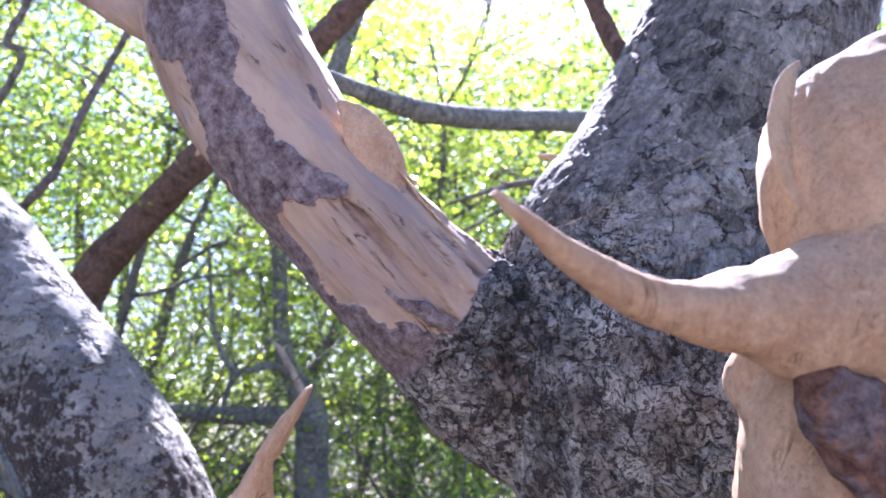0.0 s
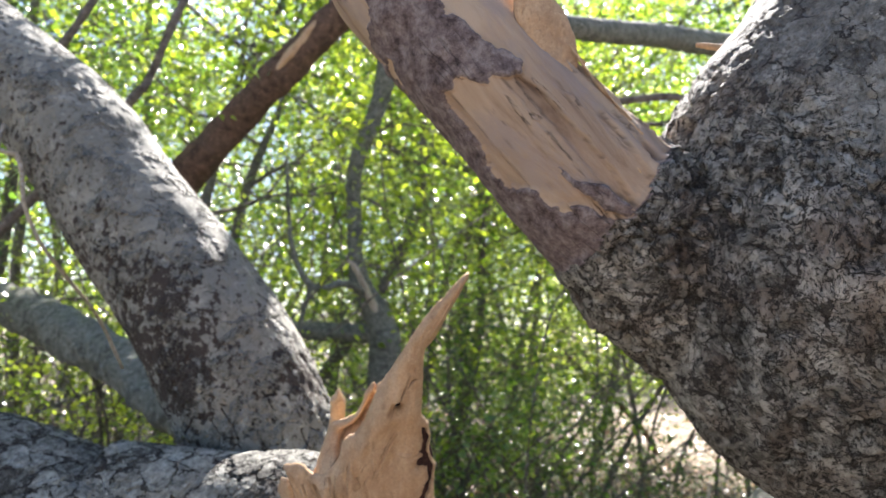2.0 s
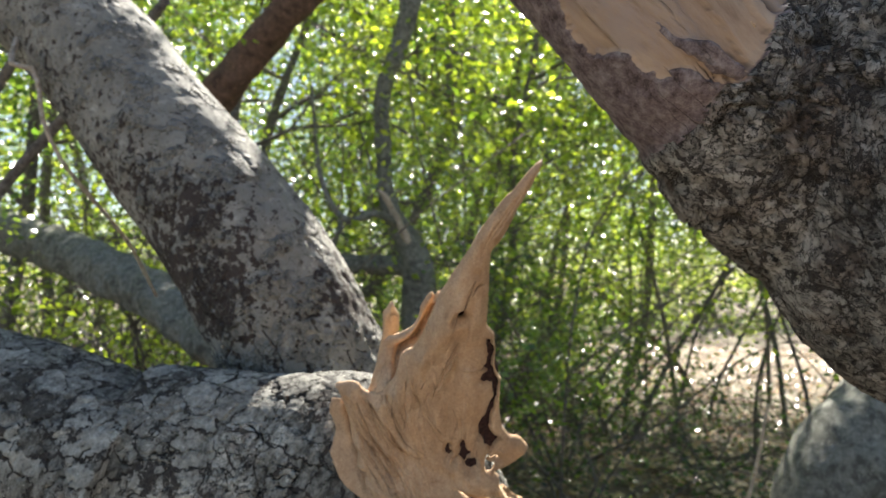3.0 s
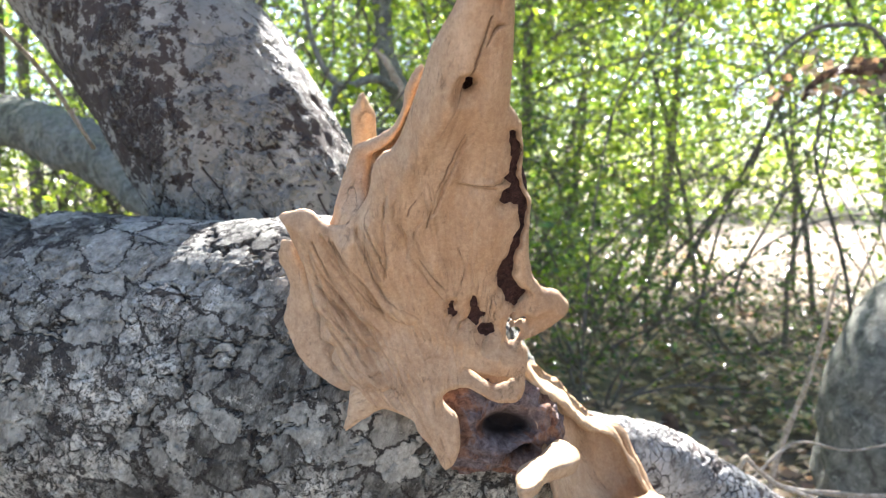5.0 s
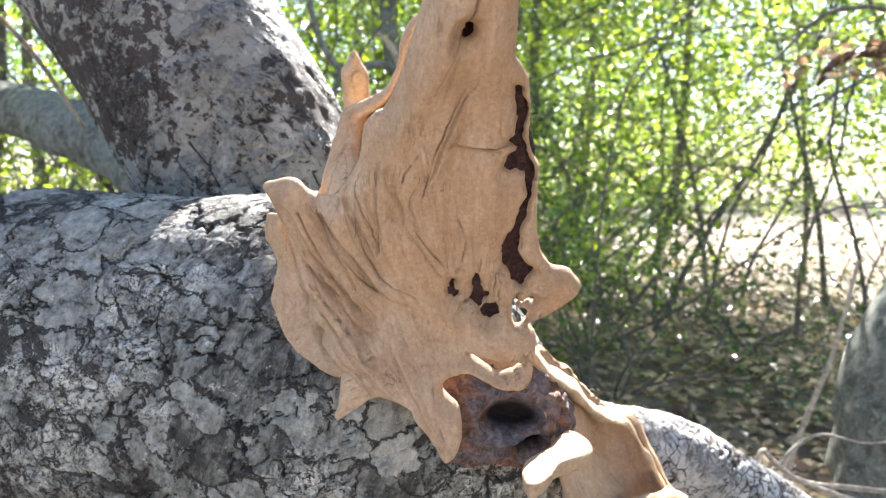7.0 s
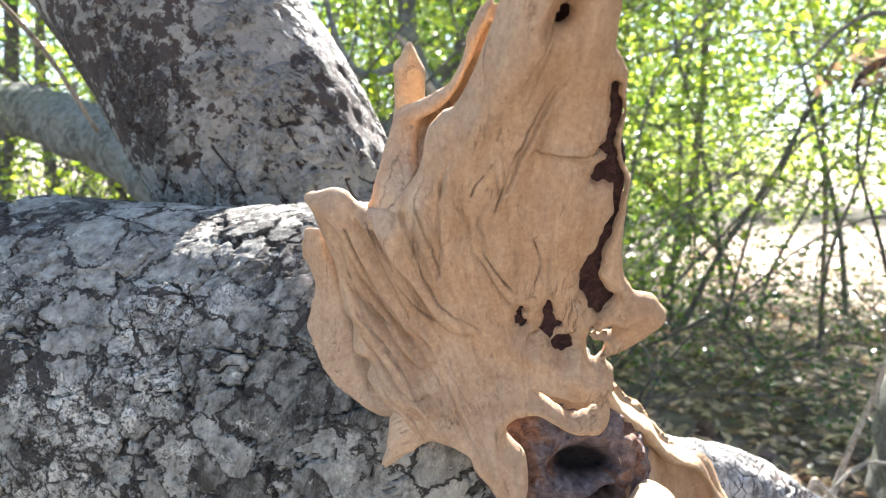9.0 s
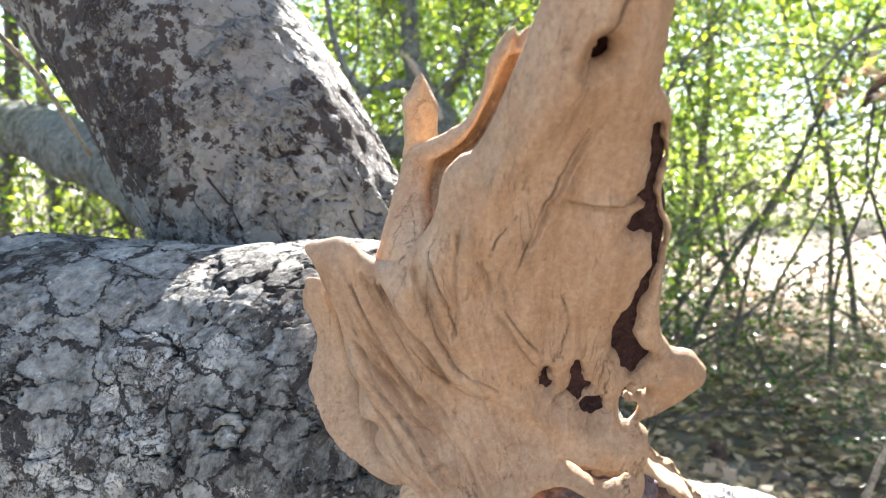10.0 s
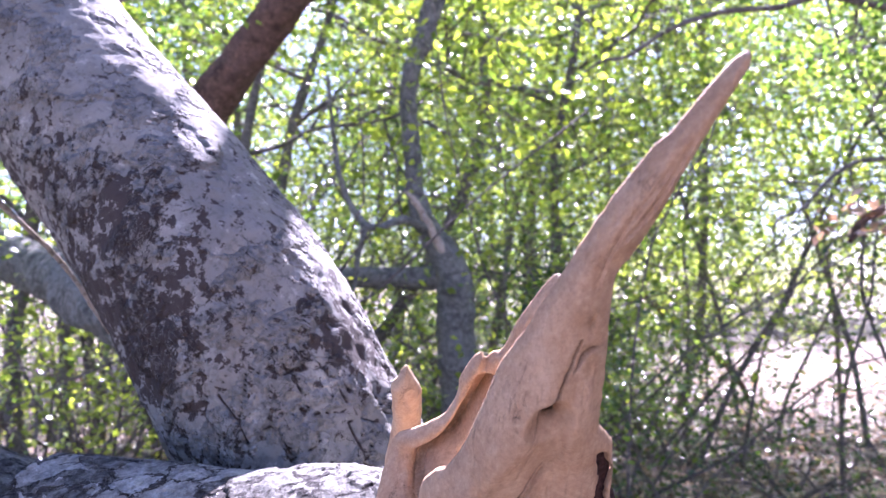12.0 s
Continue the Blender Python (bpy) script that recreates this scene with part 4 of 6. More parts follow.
fold = cm((-11.4, 9.5), (-11.1, 11.0), (-10.4, 12.9), (-9.8, 14.5), (-9.1, 15.7), (-8.0, 16.2), (-6.4, 17.1), (-5.4, 17.9), (-4.5, 19.8), (-4.2, 21.8), (-3.7, 22.9), (-3.3, 23.7), (-2.7, 24.3), (-2.4, 23.6), (-2.0, 24.3), (-1.3, 24.5), (-0.5, 26.3), (0.5, 28.4), (1.4, 29.8), (2.2, 30.7), (3.2, 29.7), (1.9, 26.7), (0.4, 23.6), (-1.2, 19.7), (-2.6, 16.7), (-4.1, 14.1), (-4.8, 13.9), (-5.4, 12.0), (-6.4, 10.1), (-9.2, 8.6))
def fold_shade(u, v):
    """Shade of the deep crease beside the blade, put into its colour."""
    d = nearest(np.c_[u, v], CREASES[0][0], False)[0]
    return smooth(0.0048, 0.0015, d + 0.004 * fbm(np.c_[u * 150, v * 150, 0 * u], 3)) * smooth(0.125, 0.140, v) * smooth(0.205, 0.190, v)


v, f, dirt_shade = sheet(fold, [], 0.0015, 0.012, 0.008, 0.010, fold_base, fold_relief, 4, None, fold_shade)
part("side_fold", mesh_of("side_fold", v, f, WOOD, {"crease": dirt_shade}), split, "curled fold of tan wood")


def lumpy(amount, scale):
    return lambda p, nor, along, ang: (amount * fbm(p * scale, 4), {})


stub = cm((-10.6, 8.2), (-10.3, 10.8), (-9.9, 13.3), (-9.8, 15.6), (-9.8, 17.2), (-9.2, 18.3), (-8.5, 19.3), (-8.0, 18.3), (-7.4, 17.2), (-7.3, 15.6), (-7.4, 13.8), (-7.5, 11.3), (-7.9, 8.2))
v, f = sheet(stub, [], 0.0016, 0.010, 0.010, 0.012, lambda u, v: -0.128 + 0 * u, lambda u, v: 0.005 * fbm(np.c_[u * 50, v * 30, 0 * u], 3))
part("stub", mesh_of("stub", v, f, WOOD_PALE), split, "short pointed stub of tan wood")

# the flap behind the lower edge, with a slit along the blade
SLIT = curve(cm((-11.6, -5.4), (-12.3, -3.4), (-13.5, 0.1), (-14.4, 3.3), (-15.1, 6.4)), False, 5)


def flap_base(u, v):
    return bend(v) - 0.073 + 0.55 * (u + 0.165) - 0.010 * np.exp(-(nearest(np.c_[u, v], SLIT, False)[0] / 0.0055) ** 2)


flap = cm((-16.7, 5.7), (-17.4, 4.5), (-17.7, 2.8), (-17.1, 1.7), (-16.7, 0.3), (-17.2, -1.7), (-17.6, -3.4), (-17.2, -4.8), (-16.2, -5.8), (-14.3, -6.5), (-10.4, -6.9), (-7.6, -4.4), (-9.0, -1.2), (-11.0, 2.6), (-12.8, 5.9))
v, f = sheet(flap, [], 0.0020, 0.003, 0.004, 0.005, flap_base, lambda u, v: 0.006 * fbm(np.c_[u * 26, v * 16, np.full(len(u), 7.0)], 4))
part("flap", mesh_of("flap", v, f, WOOD), split, "thin tan flap of wood")
tooth = cm((-9.7, -4.5), (-7.3, -4.5), (-7.2, -6.3), (-9.0, -7.3), (-10.5, -8.0), (-10.2, -6.8), (-10.0, -5.8))
v, f = sheet(tooth, [], 0.0018, 0.006, 0.004, 0.010, lambda u, v: bend(v) - 0.006, lambda u, v: 0.002 * fbm(np.c_[u * 60, v * 60, v * 0], 3))
part("tooth", mesh_of("tooth", v, f, WOOD_PALE), split, "pale tooth of wood")

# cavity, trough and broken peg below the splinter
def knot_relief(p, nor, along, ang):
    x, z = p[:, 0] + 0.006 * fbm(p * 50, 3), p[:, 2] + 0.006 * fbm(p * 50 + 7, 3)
    # hole dents the knot and also carries its painted shade
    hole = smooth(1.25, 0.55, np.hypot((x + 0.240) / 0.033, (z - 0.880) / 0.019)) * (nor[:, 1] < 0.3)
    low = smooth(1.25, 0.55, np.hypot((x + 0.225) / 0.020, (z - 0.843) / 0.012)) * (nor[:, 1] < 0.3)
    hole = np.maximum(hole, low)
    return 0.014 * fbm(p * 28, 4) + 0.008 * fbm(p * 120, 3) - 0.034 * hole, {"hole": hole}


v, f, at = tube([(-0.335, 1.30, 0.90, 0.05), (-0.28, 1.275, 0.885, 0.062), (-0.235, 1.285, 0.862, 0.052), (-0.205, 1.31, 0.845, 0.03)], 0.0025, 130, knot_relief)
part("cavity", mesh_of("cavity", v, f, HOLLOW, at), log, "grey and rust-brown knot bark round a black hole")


def trough():
    """A hollow gutter of bare wood that runs down behind the peg: a curved patch with thickness."""
    top = spline([(-0.228, 1.262, 0.936), (-0.192, 1.317, 0.890), (-0.157, 1.366, 0.846), (-0.117, 1.400, 0.821), (-0.094, 1.404, 0.781), (-0.067, 1.404, 0.737), (-0.045, 1.393, 0.706)], 0.003)
    low = spline([(-0.223, 1.249, 0.900), (-0.210, 1.249, 0.866), (-0.201, 1.252, 0.821), (-0.187, 1.258, 0.773), (-0.159, 1.277, 0.731), (-0.118, 1.313, 0.701), (-0.059, 1.369, 0.689)], 0.003)
    n, m = 80, 50
    pick = lambda c: np.stack([np.interp(np.linspace(0, len(c) - 1, n), np.arange(len(c)), c[:, k]) for k in range(3)], 1)
    top, low = pick(top), pick(low)
    w = np.linspace(0, 1, m)[None, :, None]
    g = top[:, None] * (1 - w) + low[:, None] * w
    deep = np.sin(np.linspace(0.12, 1, m) * math.pi)[None, :, None] * np.sin(np.linspace(0.15, 0.95, n) * math.pi)[:, None, None]
    g = g + deep * np.array((0.030, 0.075, -0.030))
    v = g.reshape(-1, 3)
    v = v + 0.006 * np.stack([fbm(v * 26 + s, 4) for s in (0, 5, 9)], 1)
    back = v + np.array((0.006, 0.010, 0.004))
    i = np.arange(n * m).reshape(n, m)
    q = np.stack([i[:-1, :-1], i[1:, :-1], i[1:, 1:], i[:-1, 1:]], -1).reshape(-1, 4)
    loop = np.concatenate([i[0], i[1:, -1], i[-1, -2::-1], i[-2:0:-1, 0]])
    rim = np.stack([loop, np.roll(loop, -1), np.roll(loop, -1) + n * m, loop + n * m], 1)
    return np.vstack([v, back]), np.vstack([q[:, ::-1], q + n * m, rim[:, ::-1]])


v, f = trough()
part("trough", mesh_of("trough", v, f, WOOD), log, "hollow gutter of tan wood")
v, f, _ = tube([(-0.235, 1.272, 0.942, 0.0170, 0.0060), (-0.221, 1.278, 0.919, 0.0204, 0.0072), (-0.192, 1.319, 0.888, 0.0213, 0.0075), (-0.157, 1.368, 0.844, 0.0187, 0.0066), (-0.117, 1.402, 0.818, 0.0153, 0.0054), (-0.092, 1.406, 0.778, 0.0127, 0.0045), (-0.067, 1.406, 0.736, 0.0119, 0.0042), (-0.052, 1.403, 0.715, 0.0085, 0.0030)], 0.003, 36, lumpy(0.006, 45))
part("trough_rim", mesh_of("trough_rim", v, f, WOOD_PALE), log, "rolled pale rim of the gutter")
v, f, _ = tube([(-0.175, 1.310, 0.730, 0.0100), (-0.142, 1.330, 0.739, 0.0110), (-0.108, 1.354, 0.737, 0.0120), (-0.072, 1.373, 0.739, 0.0130), (-0.052, 1.385, 0.732, 0.0080)], 0.003, 30, lumpy(0.008, 60))
part("ledge", mesh_of("ledge", v, f, WOOD_PALE), log, "layered pale ledge of wood")
PEG = (np.array((-0.204, 1.199, 0.851)), np.array((0.9987, 0.0000, -0.0504)), np.array((0.0061, 0.9928, 0.1200)), np.array((0.0501, -0.1202, 0.9915)))
v, f = sheet(cm((-3.0, -2.3), (-2.4, -0.3), (-0.8, 1.8), (0.1, 3.8), (1.1, 5.7), (2.5, 5.2), (3.5, 3.2), (3.0, 1.1), (1.3, -0.1), (0.1, -1.4), (-0.7, -3.5), (-1.8, -4.9), (-2.7, -4.6)), [], 0.0014, 0.004, 0.016, 0.009, lambda u, v: 0 * u, lambda u, v: 0.004 * fbm(np.c_[u * 60, v * 60, 0 * u], 4), 4, PEG)
part("broken_peg", mesh_of("broken_peg", v, f, WOOD_PALE), log, "pale broken peg of wood")

# ---- leaning trunk behind the log ----
lean = thing("leaning_tree", (-0.50, 1.66, 0.0), "leaning tree in smooth grey bark with dark specks", "tree")


def lean_stain(p):
    low = smooth(1.75, 1.2, p[:, 2]) * smooth(1.11, 1.19, p[:, 2] + 0.05 * fbm(p * 12, 3))
    side = smooth(0.10, -0.14, p[:, 0] + 0.86 * (p[:, 2] - 1.3) + 0.77)
    return np.clip(low * (0.30 + 0.25 * side + 1.3 * fbm(p * 5.0, 3)) + 0.25 * side, 0, 1)


def lean_relief(p, nor, along, ang):
    q = warp(p, 9, 0.03)
    f1, f2, cid = worley(q * np.array((26, 26, 13)))
    patchy = smooth(0.05, 0.3, fbm(p * 5 + 3, 3) + 0.5 * smooth(1.25, 1.08, p[:, 2]))
    crack = 1 - (1 - smooth(0.0, 0.07, f2 - f1)) * patchy
    push = 0.0045 * (crack - 1) + 0.014 * fbm(p * 3.2, 3) + 0.0045 * fbm(p * np.array((40, 40, 22)), 4) - 0.003 * smooth(0.12, 0.0, np.abs(fbm(p * np.array((30, 30, 12)) + 6, 3)))
    return push, {"layer": crack, "tone": np.clip(0.45 + 0.5 * fbm(p * 14, 3) + 0.15 * (cid - 0.5), 0, 1), "stain": lean_stain(p)}


v, f, at = tube([(-0.42, 1.72, -0.12, 0.26), (-0.50, 1.68, 0.55, 0.20), (-0.575, 1.655, 0.92, 0.176), (-0.645, 1.64, 1.09, 0.168), (-0.712, 1.64, 1.21, 0.165), (-0.790, 1.65, 1.324, 0.160), (-0.885, 1.675, 1.435, 0.156), (-0.995, 1.70, 1.552, 0.154),
                 (-1.19, 1.745, 1.772, 0.146), (-1.40, 1.785, 1.945, 0.139), (-1.75, 1.87, 2.22, 0.125), (-2.3, 2.0, 2.75, 0.10), (-2.7, 2.1, 3.5, 0.06)], [0.02, 0.012] + [0.0048] * 7 + [0.008, 0.016, 0.025], 230, lean_relief, 0.3)
part("trunk", mesh_of("leaning_trunk", v, f, BARK_LEAN, at), lean)
v, f, _ = tube([(-0.70, 2.181, -0.100, 0.130), (-0.77, 2.09, 0.74, 0.085), (-0.90, 2.15, 0.945, 0.075), (-1.25, 2.392, 1.105, 0.073), (-1.476, 2.555, 1.195, 0.078), (-1.709, 2.722, 1.259, 0.090), (-1.984, 3.002, 1.313, 0.095), (-2.359, 3.323, 1.387, 0.098), (-3.000, 3.700, 1.550, 0.095), (-3.800, 4.100, 2.100, 0.080)], 0.012, 60, lumpy(0.03, 12))
part("low_limb", mesh_of("low_limb", v, f, GREY_LIMB), lean, "grey-green limb sweeping low behind the trunk")
# ---- forked tree beside the path ----
fork = thing("forked_tree", (1.6, 1.4, 0.0), "old forked tree in scaly grey bark, one limb stripped bare", "tree")


def fork_relief(p, nor, along, ang):
    push, at = plated(0.034, 0.09, 0.0085, 0.016, 0.12)(p, nor, along, ang)
    calm = smooth(1.46, 1.62, p[:, 2] + 0.16 * fbm(p * 6, 2) - 0.15 * smooth(0.25, 0.05, p[:, 0]))
    at["layer"] = at["layer"] * (1 - calm) + calm * (0.75 + 0.25 * at["layer"])
    push = push * (1 - 0.6 * calm)
    at["tone"] = np.clip(1.1 * at["tone"] - 0.05 + 0.55 * calm, 0, 1)
    at["rough"] = np.clip(1.0 - 0.92 * calm, 0, 1)
    at["layer"] = np.clip(at["layer"] + 0.35, 0, 1)
    at.pop("stain")
    return push, at


v, f, at = tube([(1.62, 1.45, -0.12, 0.36), (1.50, 1.40, 0.45, 0.30), (1.20, 1.30, 0.92, 0.27), (0.80, 1.18, 1.14, 0.25), (0.50, 1.09, 1.25, 0.24), (0.30, 1.035, 1.36, 0.232), (0.285, 1.03, 1.52, 0.212), (0.375, 1.04, 1.69, 0.19), (0.475, 1.05, 1.90, 0.18), (0.60, 1.09, 2.25, 0.165), (0.72, 1.2, 2.9, 0.14), (0.8, 1.35, 3.8, 0.08)],
                [0.03, 0.02, 0.010] + [0.0038] * 5 + [0.007, 0.02, 0.03], 260, fork_relief, -0.2)
part("trunk", mesh_of("fork_trunk", v, f, BARK_FORK, at), fork, "dark grey trunk with small curling bark scales")

# the stripped limb: bare wood with ribbons of bark left on it
n = Nodes("stripped_limb")
left_on = n.value("rind")
grain = n.noise(22, 7, 0.65, (5.0, 0, -41, 0), 0.5)
tan = n.ramp(grain, [(0.32, (0.25, 0.170, 0.110)), (0.44, (0.405, 0.300, 0.205)), (0.62, (0.53, 0.415, 0.295))])
tan = n.mix(n.value("step"), n.mix(1.0, tan, (0.62, 0.55, 0.52), "MULTIPLY"), tan)
split = n.noise(48, 6, 0.6, (9.0, 0, -41, 0), 0.4)
line = n.math("MULTIPLY", n.ramp(n.math("ABSOLUTE", n.math("SUBTRACT", split, 0.5)), [(0.0, 1.0), (0.016, 0.0)]), n.ramp(n.noise(15, 3), [(0.54, 0.0), (0.62, 1.0)]))
tan = n.mix(line, tan, (0.06, 0.035, 0.025))
tan = n.mix(n.ramp(n.noise(16, 6, 0.7, (2.5, 0, -41, 0)), [(0.50, 0.0), (0.62, 0.7)]), tan, (0.30, 0.235, 0.20))
tan = n.mix(n.math("MULTIPLY", n.value("torn"), 0.85), tan, (0.055, 0.034, 0.026))
grey = n.ramp(n.noise(55, 9, 0.75), [(0.36, (0.05, 0.034, 0.032)), (0.5, (0.15, 0.115, 0.108)), (0.66, (0.27, 0.23, 0.215))])
fine = n.noise(380, 5, 0.7)
LIMB = n.done(n.mix(n.ramp(left_on, [(0.40, 0.0), (0.60, 1.0)]), tan, grey), 0.8, n.bump(fine, 0.0010, 0.8, n.bump(line, -0.003, 0.8, n.bump(grain, 0.005, 0.8))), 0.2)


# what is left of the bark on the limb, as outlines along and across it
RIND = [curve(c, True, 5) for c in (
    [(1.70, 0.985), (1.60, 0.915), (1.53, 0.925), (1.48, 0.905), (1.435, 0.888), (1.39, 0.876), (1.33, 0.872), (1.29, 0.902), (1.262, 0.945), (1.255, 0.978), (1.272, 0.992), (1.300, 0.976), (1.335, 0.962), (1.375, 0.950), (1.395, 0.960), (1.435, 0.966), (1.475, 0.985), (1.52, 1.010), (1.60, 1.035), (1.72, 1.05)],
    [(1.33, 0.86), (1.305, 0.898), (1.24, 0.892), (1.18, 0.889), (1.13, 0.898), (1.09, 0.916), (1.065, 0.938), (1.02, 0.96), (0.96, 0.95), (0.96, 0.80), (1.30, 0.80)],
    [(1.135, 0.940), (1.110, 0.946), (1.085, 0.962), (1.058, 0.972), (1.048, 0.960), (1.070, 0.946), (1.100, 0.935)],
    [(1.42, 1.035), (1.38, 1.028), (1.36, 1.034), (1.39, 1.044)])]


def limb_relief(p, nor, along, ang):
    # coordinates that run with the limb, which climbs to one side
    t = np.array((-0.66, -0.05, 0.75))
    s = p @ t
    q = p - s[:, None] * t
    across = q @ np.array((0.75, 0, 0.66))
    g = np.c_[q @ np.array((1.0, 0, 0.88)), q[:, 1], s * 0.30]
    sa = np.c_[s + 0.030 * fbm(p * 22, 4) + 0.010 * fbm(p * 90, 3), across + 0.014 * fbm(p * 26 + 4, 4) + 0.005 * fbm(p * 100 + 9, 3)]
    bark = np.zeros(len(p))
    for loop in RIND:
        d = nearest(sa, loop)[0] * np.where(inside(sa, loop), 1, -1)
        bark = np.maximum(bark, smooth(-0.0005, 0.0022, d))
    bark = np.maximum(bark, smooth(0.55, 0.75, nor[:, 1] + 0.3 * fbm(p * 12, 3)))
    end = smooth(1.045, 1.025, s - 0.25 * np.clip(across - 0.99, 0, 0.1) + 0.05 * fbm(p * 11, 3) + 0.03 * fbm(p * 30, 3))
    bark = np.maximum(bark, end)
    # splintered layers below the band of bark, smooth wood above it
    raw = smooth(1.36, 1.24, s + 0.12 * fbm(p * 14, 2))
    terr = 3.2 * fbm(g * np.array((20, 20, 3.5)) + 2, 5)
    lev = np.floor(terr)
    fr = terr - lev
    steps = np.clip(lev + smooth(0.86, 1.0, fr), -3, 3)
    torn = smooth(0.76, 0.88, fr) * (1 - smooth(0.93, 1.0, fr)) * raw * smooth(-0.08, 0.10, fbm(p * 16 + 5, 3))
    split_at = smooth(0.055, 0.0, np.abs(vnoise(g * np.array((34, 34, 5)) + 8))) * smooth(0.0, 0.15, fbm(p * 9 + 2, 2)) * (0.2 + 0.8 * raw)
    push = 0.0050 * bark * (0.9 + 1.2 * fbm(p * 30, 4)) + 0.0014 * fbm(g * np.array((90, 90, 20)), 3) + (1 - bark) * (0.0042 * steps * (0.12 + raw) - 0.008 * split_at) + 0.010 * fbm(p * 5, 3)
    scale_push, at = fork_relief(p, nor, along, ang)
    at["rind"], at["end"] = bark, end
    at["torn"] = np.maximum(0.7 * torn, split_at) * (1 - bark)
    at["step"] = np.clip(0.5 + 0.14 * steps * (0.2 + raw), 0, 1)
    return push + end * (scale_push + 0.004), at


v, f, at = tube([(0.22, 1.08, 1.30, 0.10), (0.10, 1.01, 1.40, 0.115), (-0.028, 0.95, 1.512, 0.100), (-0.135, 0.935, 1.612, 0.088), (-0.205, 0.945, 1.700, 0.096), (-0.255, 0.955, 1.772, 0.108), (-0.30, 0.965, 1.850, 0.112), (-0.37, 0.98, 2.02, 0.112), (-0.50, 1.0, 2.35, 0.10), (-0.8, 1.1, 2.9, 0.07)], [0.006, 0.0032, 0.003, 0.003, 0.003, 0.003, 0.0035, 0.008, 0.03], 200, limb_relief)
limb = part("stripped_limb", second_material(mesh_of("stripped_limb", v, f, LIMB, at), BARK_FORK, at["end"]), fork, "bare tan limb with ribbons of grey bark left on it")
v, f, at = tube([(-0.30, 0.96, 1.86, 0.05), (-0.40, 0.965, 1.915, 0.042), (-0.50, 0.98, 1.97, 0.036), (-0.8, 1.05, 2.2, 0.03)], 0.004, 60, limb_relief)
part("side_branch", mesh_of("side_branch", v, f, LIMB, at), limb)
SPLINTER_AT = [((-0.060, 0.905, 1.672), 0.075, 0.0034, 0.010), ((-0.034, 0.890, 1.632), 0.060, 0.0028, 0.007), ((-0.010, 0.884, 1.597), 0.085, 0.0036, 0.009), ((0.012, 0.880, 1.568), 0.055, 0.0026, 0.006), ((-0.075, 0.868, 1.600), 0.070, 0.0030, 0.006), ((-0.040, 0.862, 1.545), 0.065, 0.0028, 0.005), ((0.006, 0.868, 1.520), 0.060, 0.0030, 0.006)]
for (x, y, z), length, r, lift in SPLINTER_AT:
    rows = [(x - 0.66 * length * k + 0.6 * lift * k * k, y - 0.25 * lift * k, z + 0.75 * length * k + 0.5 * lift * k * k, r * (1.25 - k), 0.4 * r * (1.25 - k)) for k in (-0.45, -0.2, 0.1, 0.4, 0.7, 1.0)]
    v, f, _ = tube(rows, 0.003, 14, lumpy(0.0018, 110))
    part("splinter", mesh_of("splinter", v, f, WOOD_PALE), limb)
v, f, _ = tube([(-0.135, 0.862, 1.745, 0.003, 0.004), (-0.112, 0.872, 1.722, 0.006, 0.024), (-0.092, 0.880, 1.692, 0.006, 0.034), (-0.072, 0.886, 1.655, 0.006, 0.028), (-0.055, 0.89, 1.622, 0.004, 0.012), (-0.045, 0.892, 1.605, 0.002, 0.003)], 0.002, 40, lumpy(0.006, 40))
part("bark_curl", mesh_of("bark_curl", v, f, WOOD), limb, "curled strip of tan bark")


def torn_wood():
    """The torn end of a broken limb: a body, a horn, a folded lip and a skirt."""
    end = tube([(0.48, 0.98, 1.42, 0.10), (0.40, 0.70, 1.43, 0.085), (0.33, 0.50, 1.435, 0.075), (0.27, 0.40, 1.425, 0.066), (0.225, 0.372, 1.412, 0.055), (0.18, 0.355, 1.400, 0.034), (0.135, 0.338, 1.397, 0.020), (0.105, 0.318, 1.397, 0.0125), (0.078, 0.302, 1.402, 0.0098), (0.052, 0.288, 1.4135, 0.0066), (0.034, 0.276, 1.4245, 0.0042), (0.020, 0.268, 1.4345, 0.0015)], 0.004, 70, lambda p, nor, along, ang: (0.014 * smooth(0.03, 0.22, p[:, 0]) * fbm(p * 22, 4) + 0.0012 * fbm(p * 90, 3), {}))
    lip = tube([(0.25, 0.40, 1.405, 0.040), (0.225, 0.375, 1.445, 0.046), (0.218, 0.365, 1.480, 0.046), (0.222, 0.362, 1.505, 0.040), (0.24, 0.365, 1.525, 0.028), (0.265, 0.37, 1.545, 0.018)], 0.004, 60, lumpy(0.014, 20))
    skirt = tube([(0.205, 0.385, 1.405, 0.036), (0.200, 0.395, 1.365, 0.040), (0.205, 0.41, 1.325, 0.046), (0.215, 0.43, 1.27, 0.05), (0.24, 0.48, 1.20, 0.045), (0.28, 0.60, 1.12, 0.04), (0.36, 0.86, 1.04, 0.04)], 0.005, 60, lumpy(0.016, 24))
    return joined([end, lip, skirt])


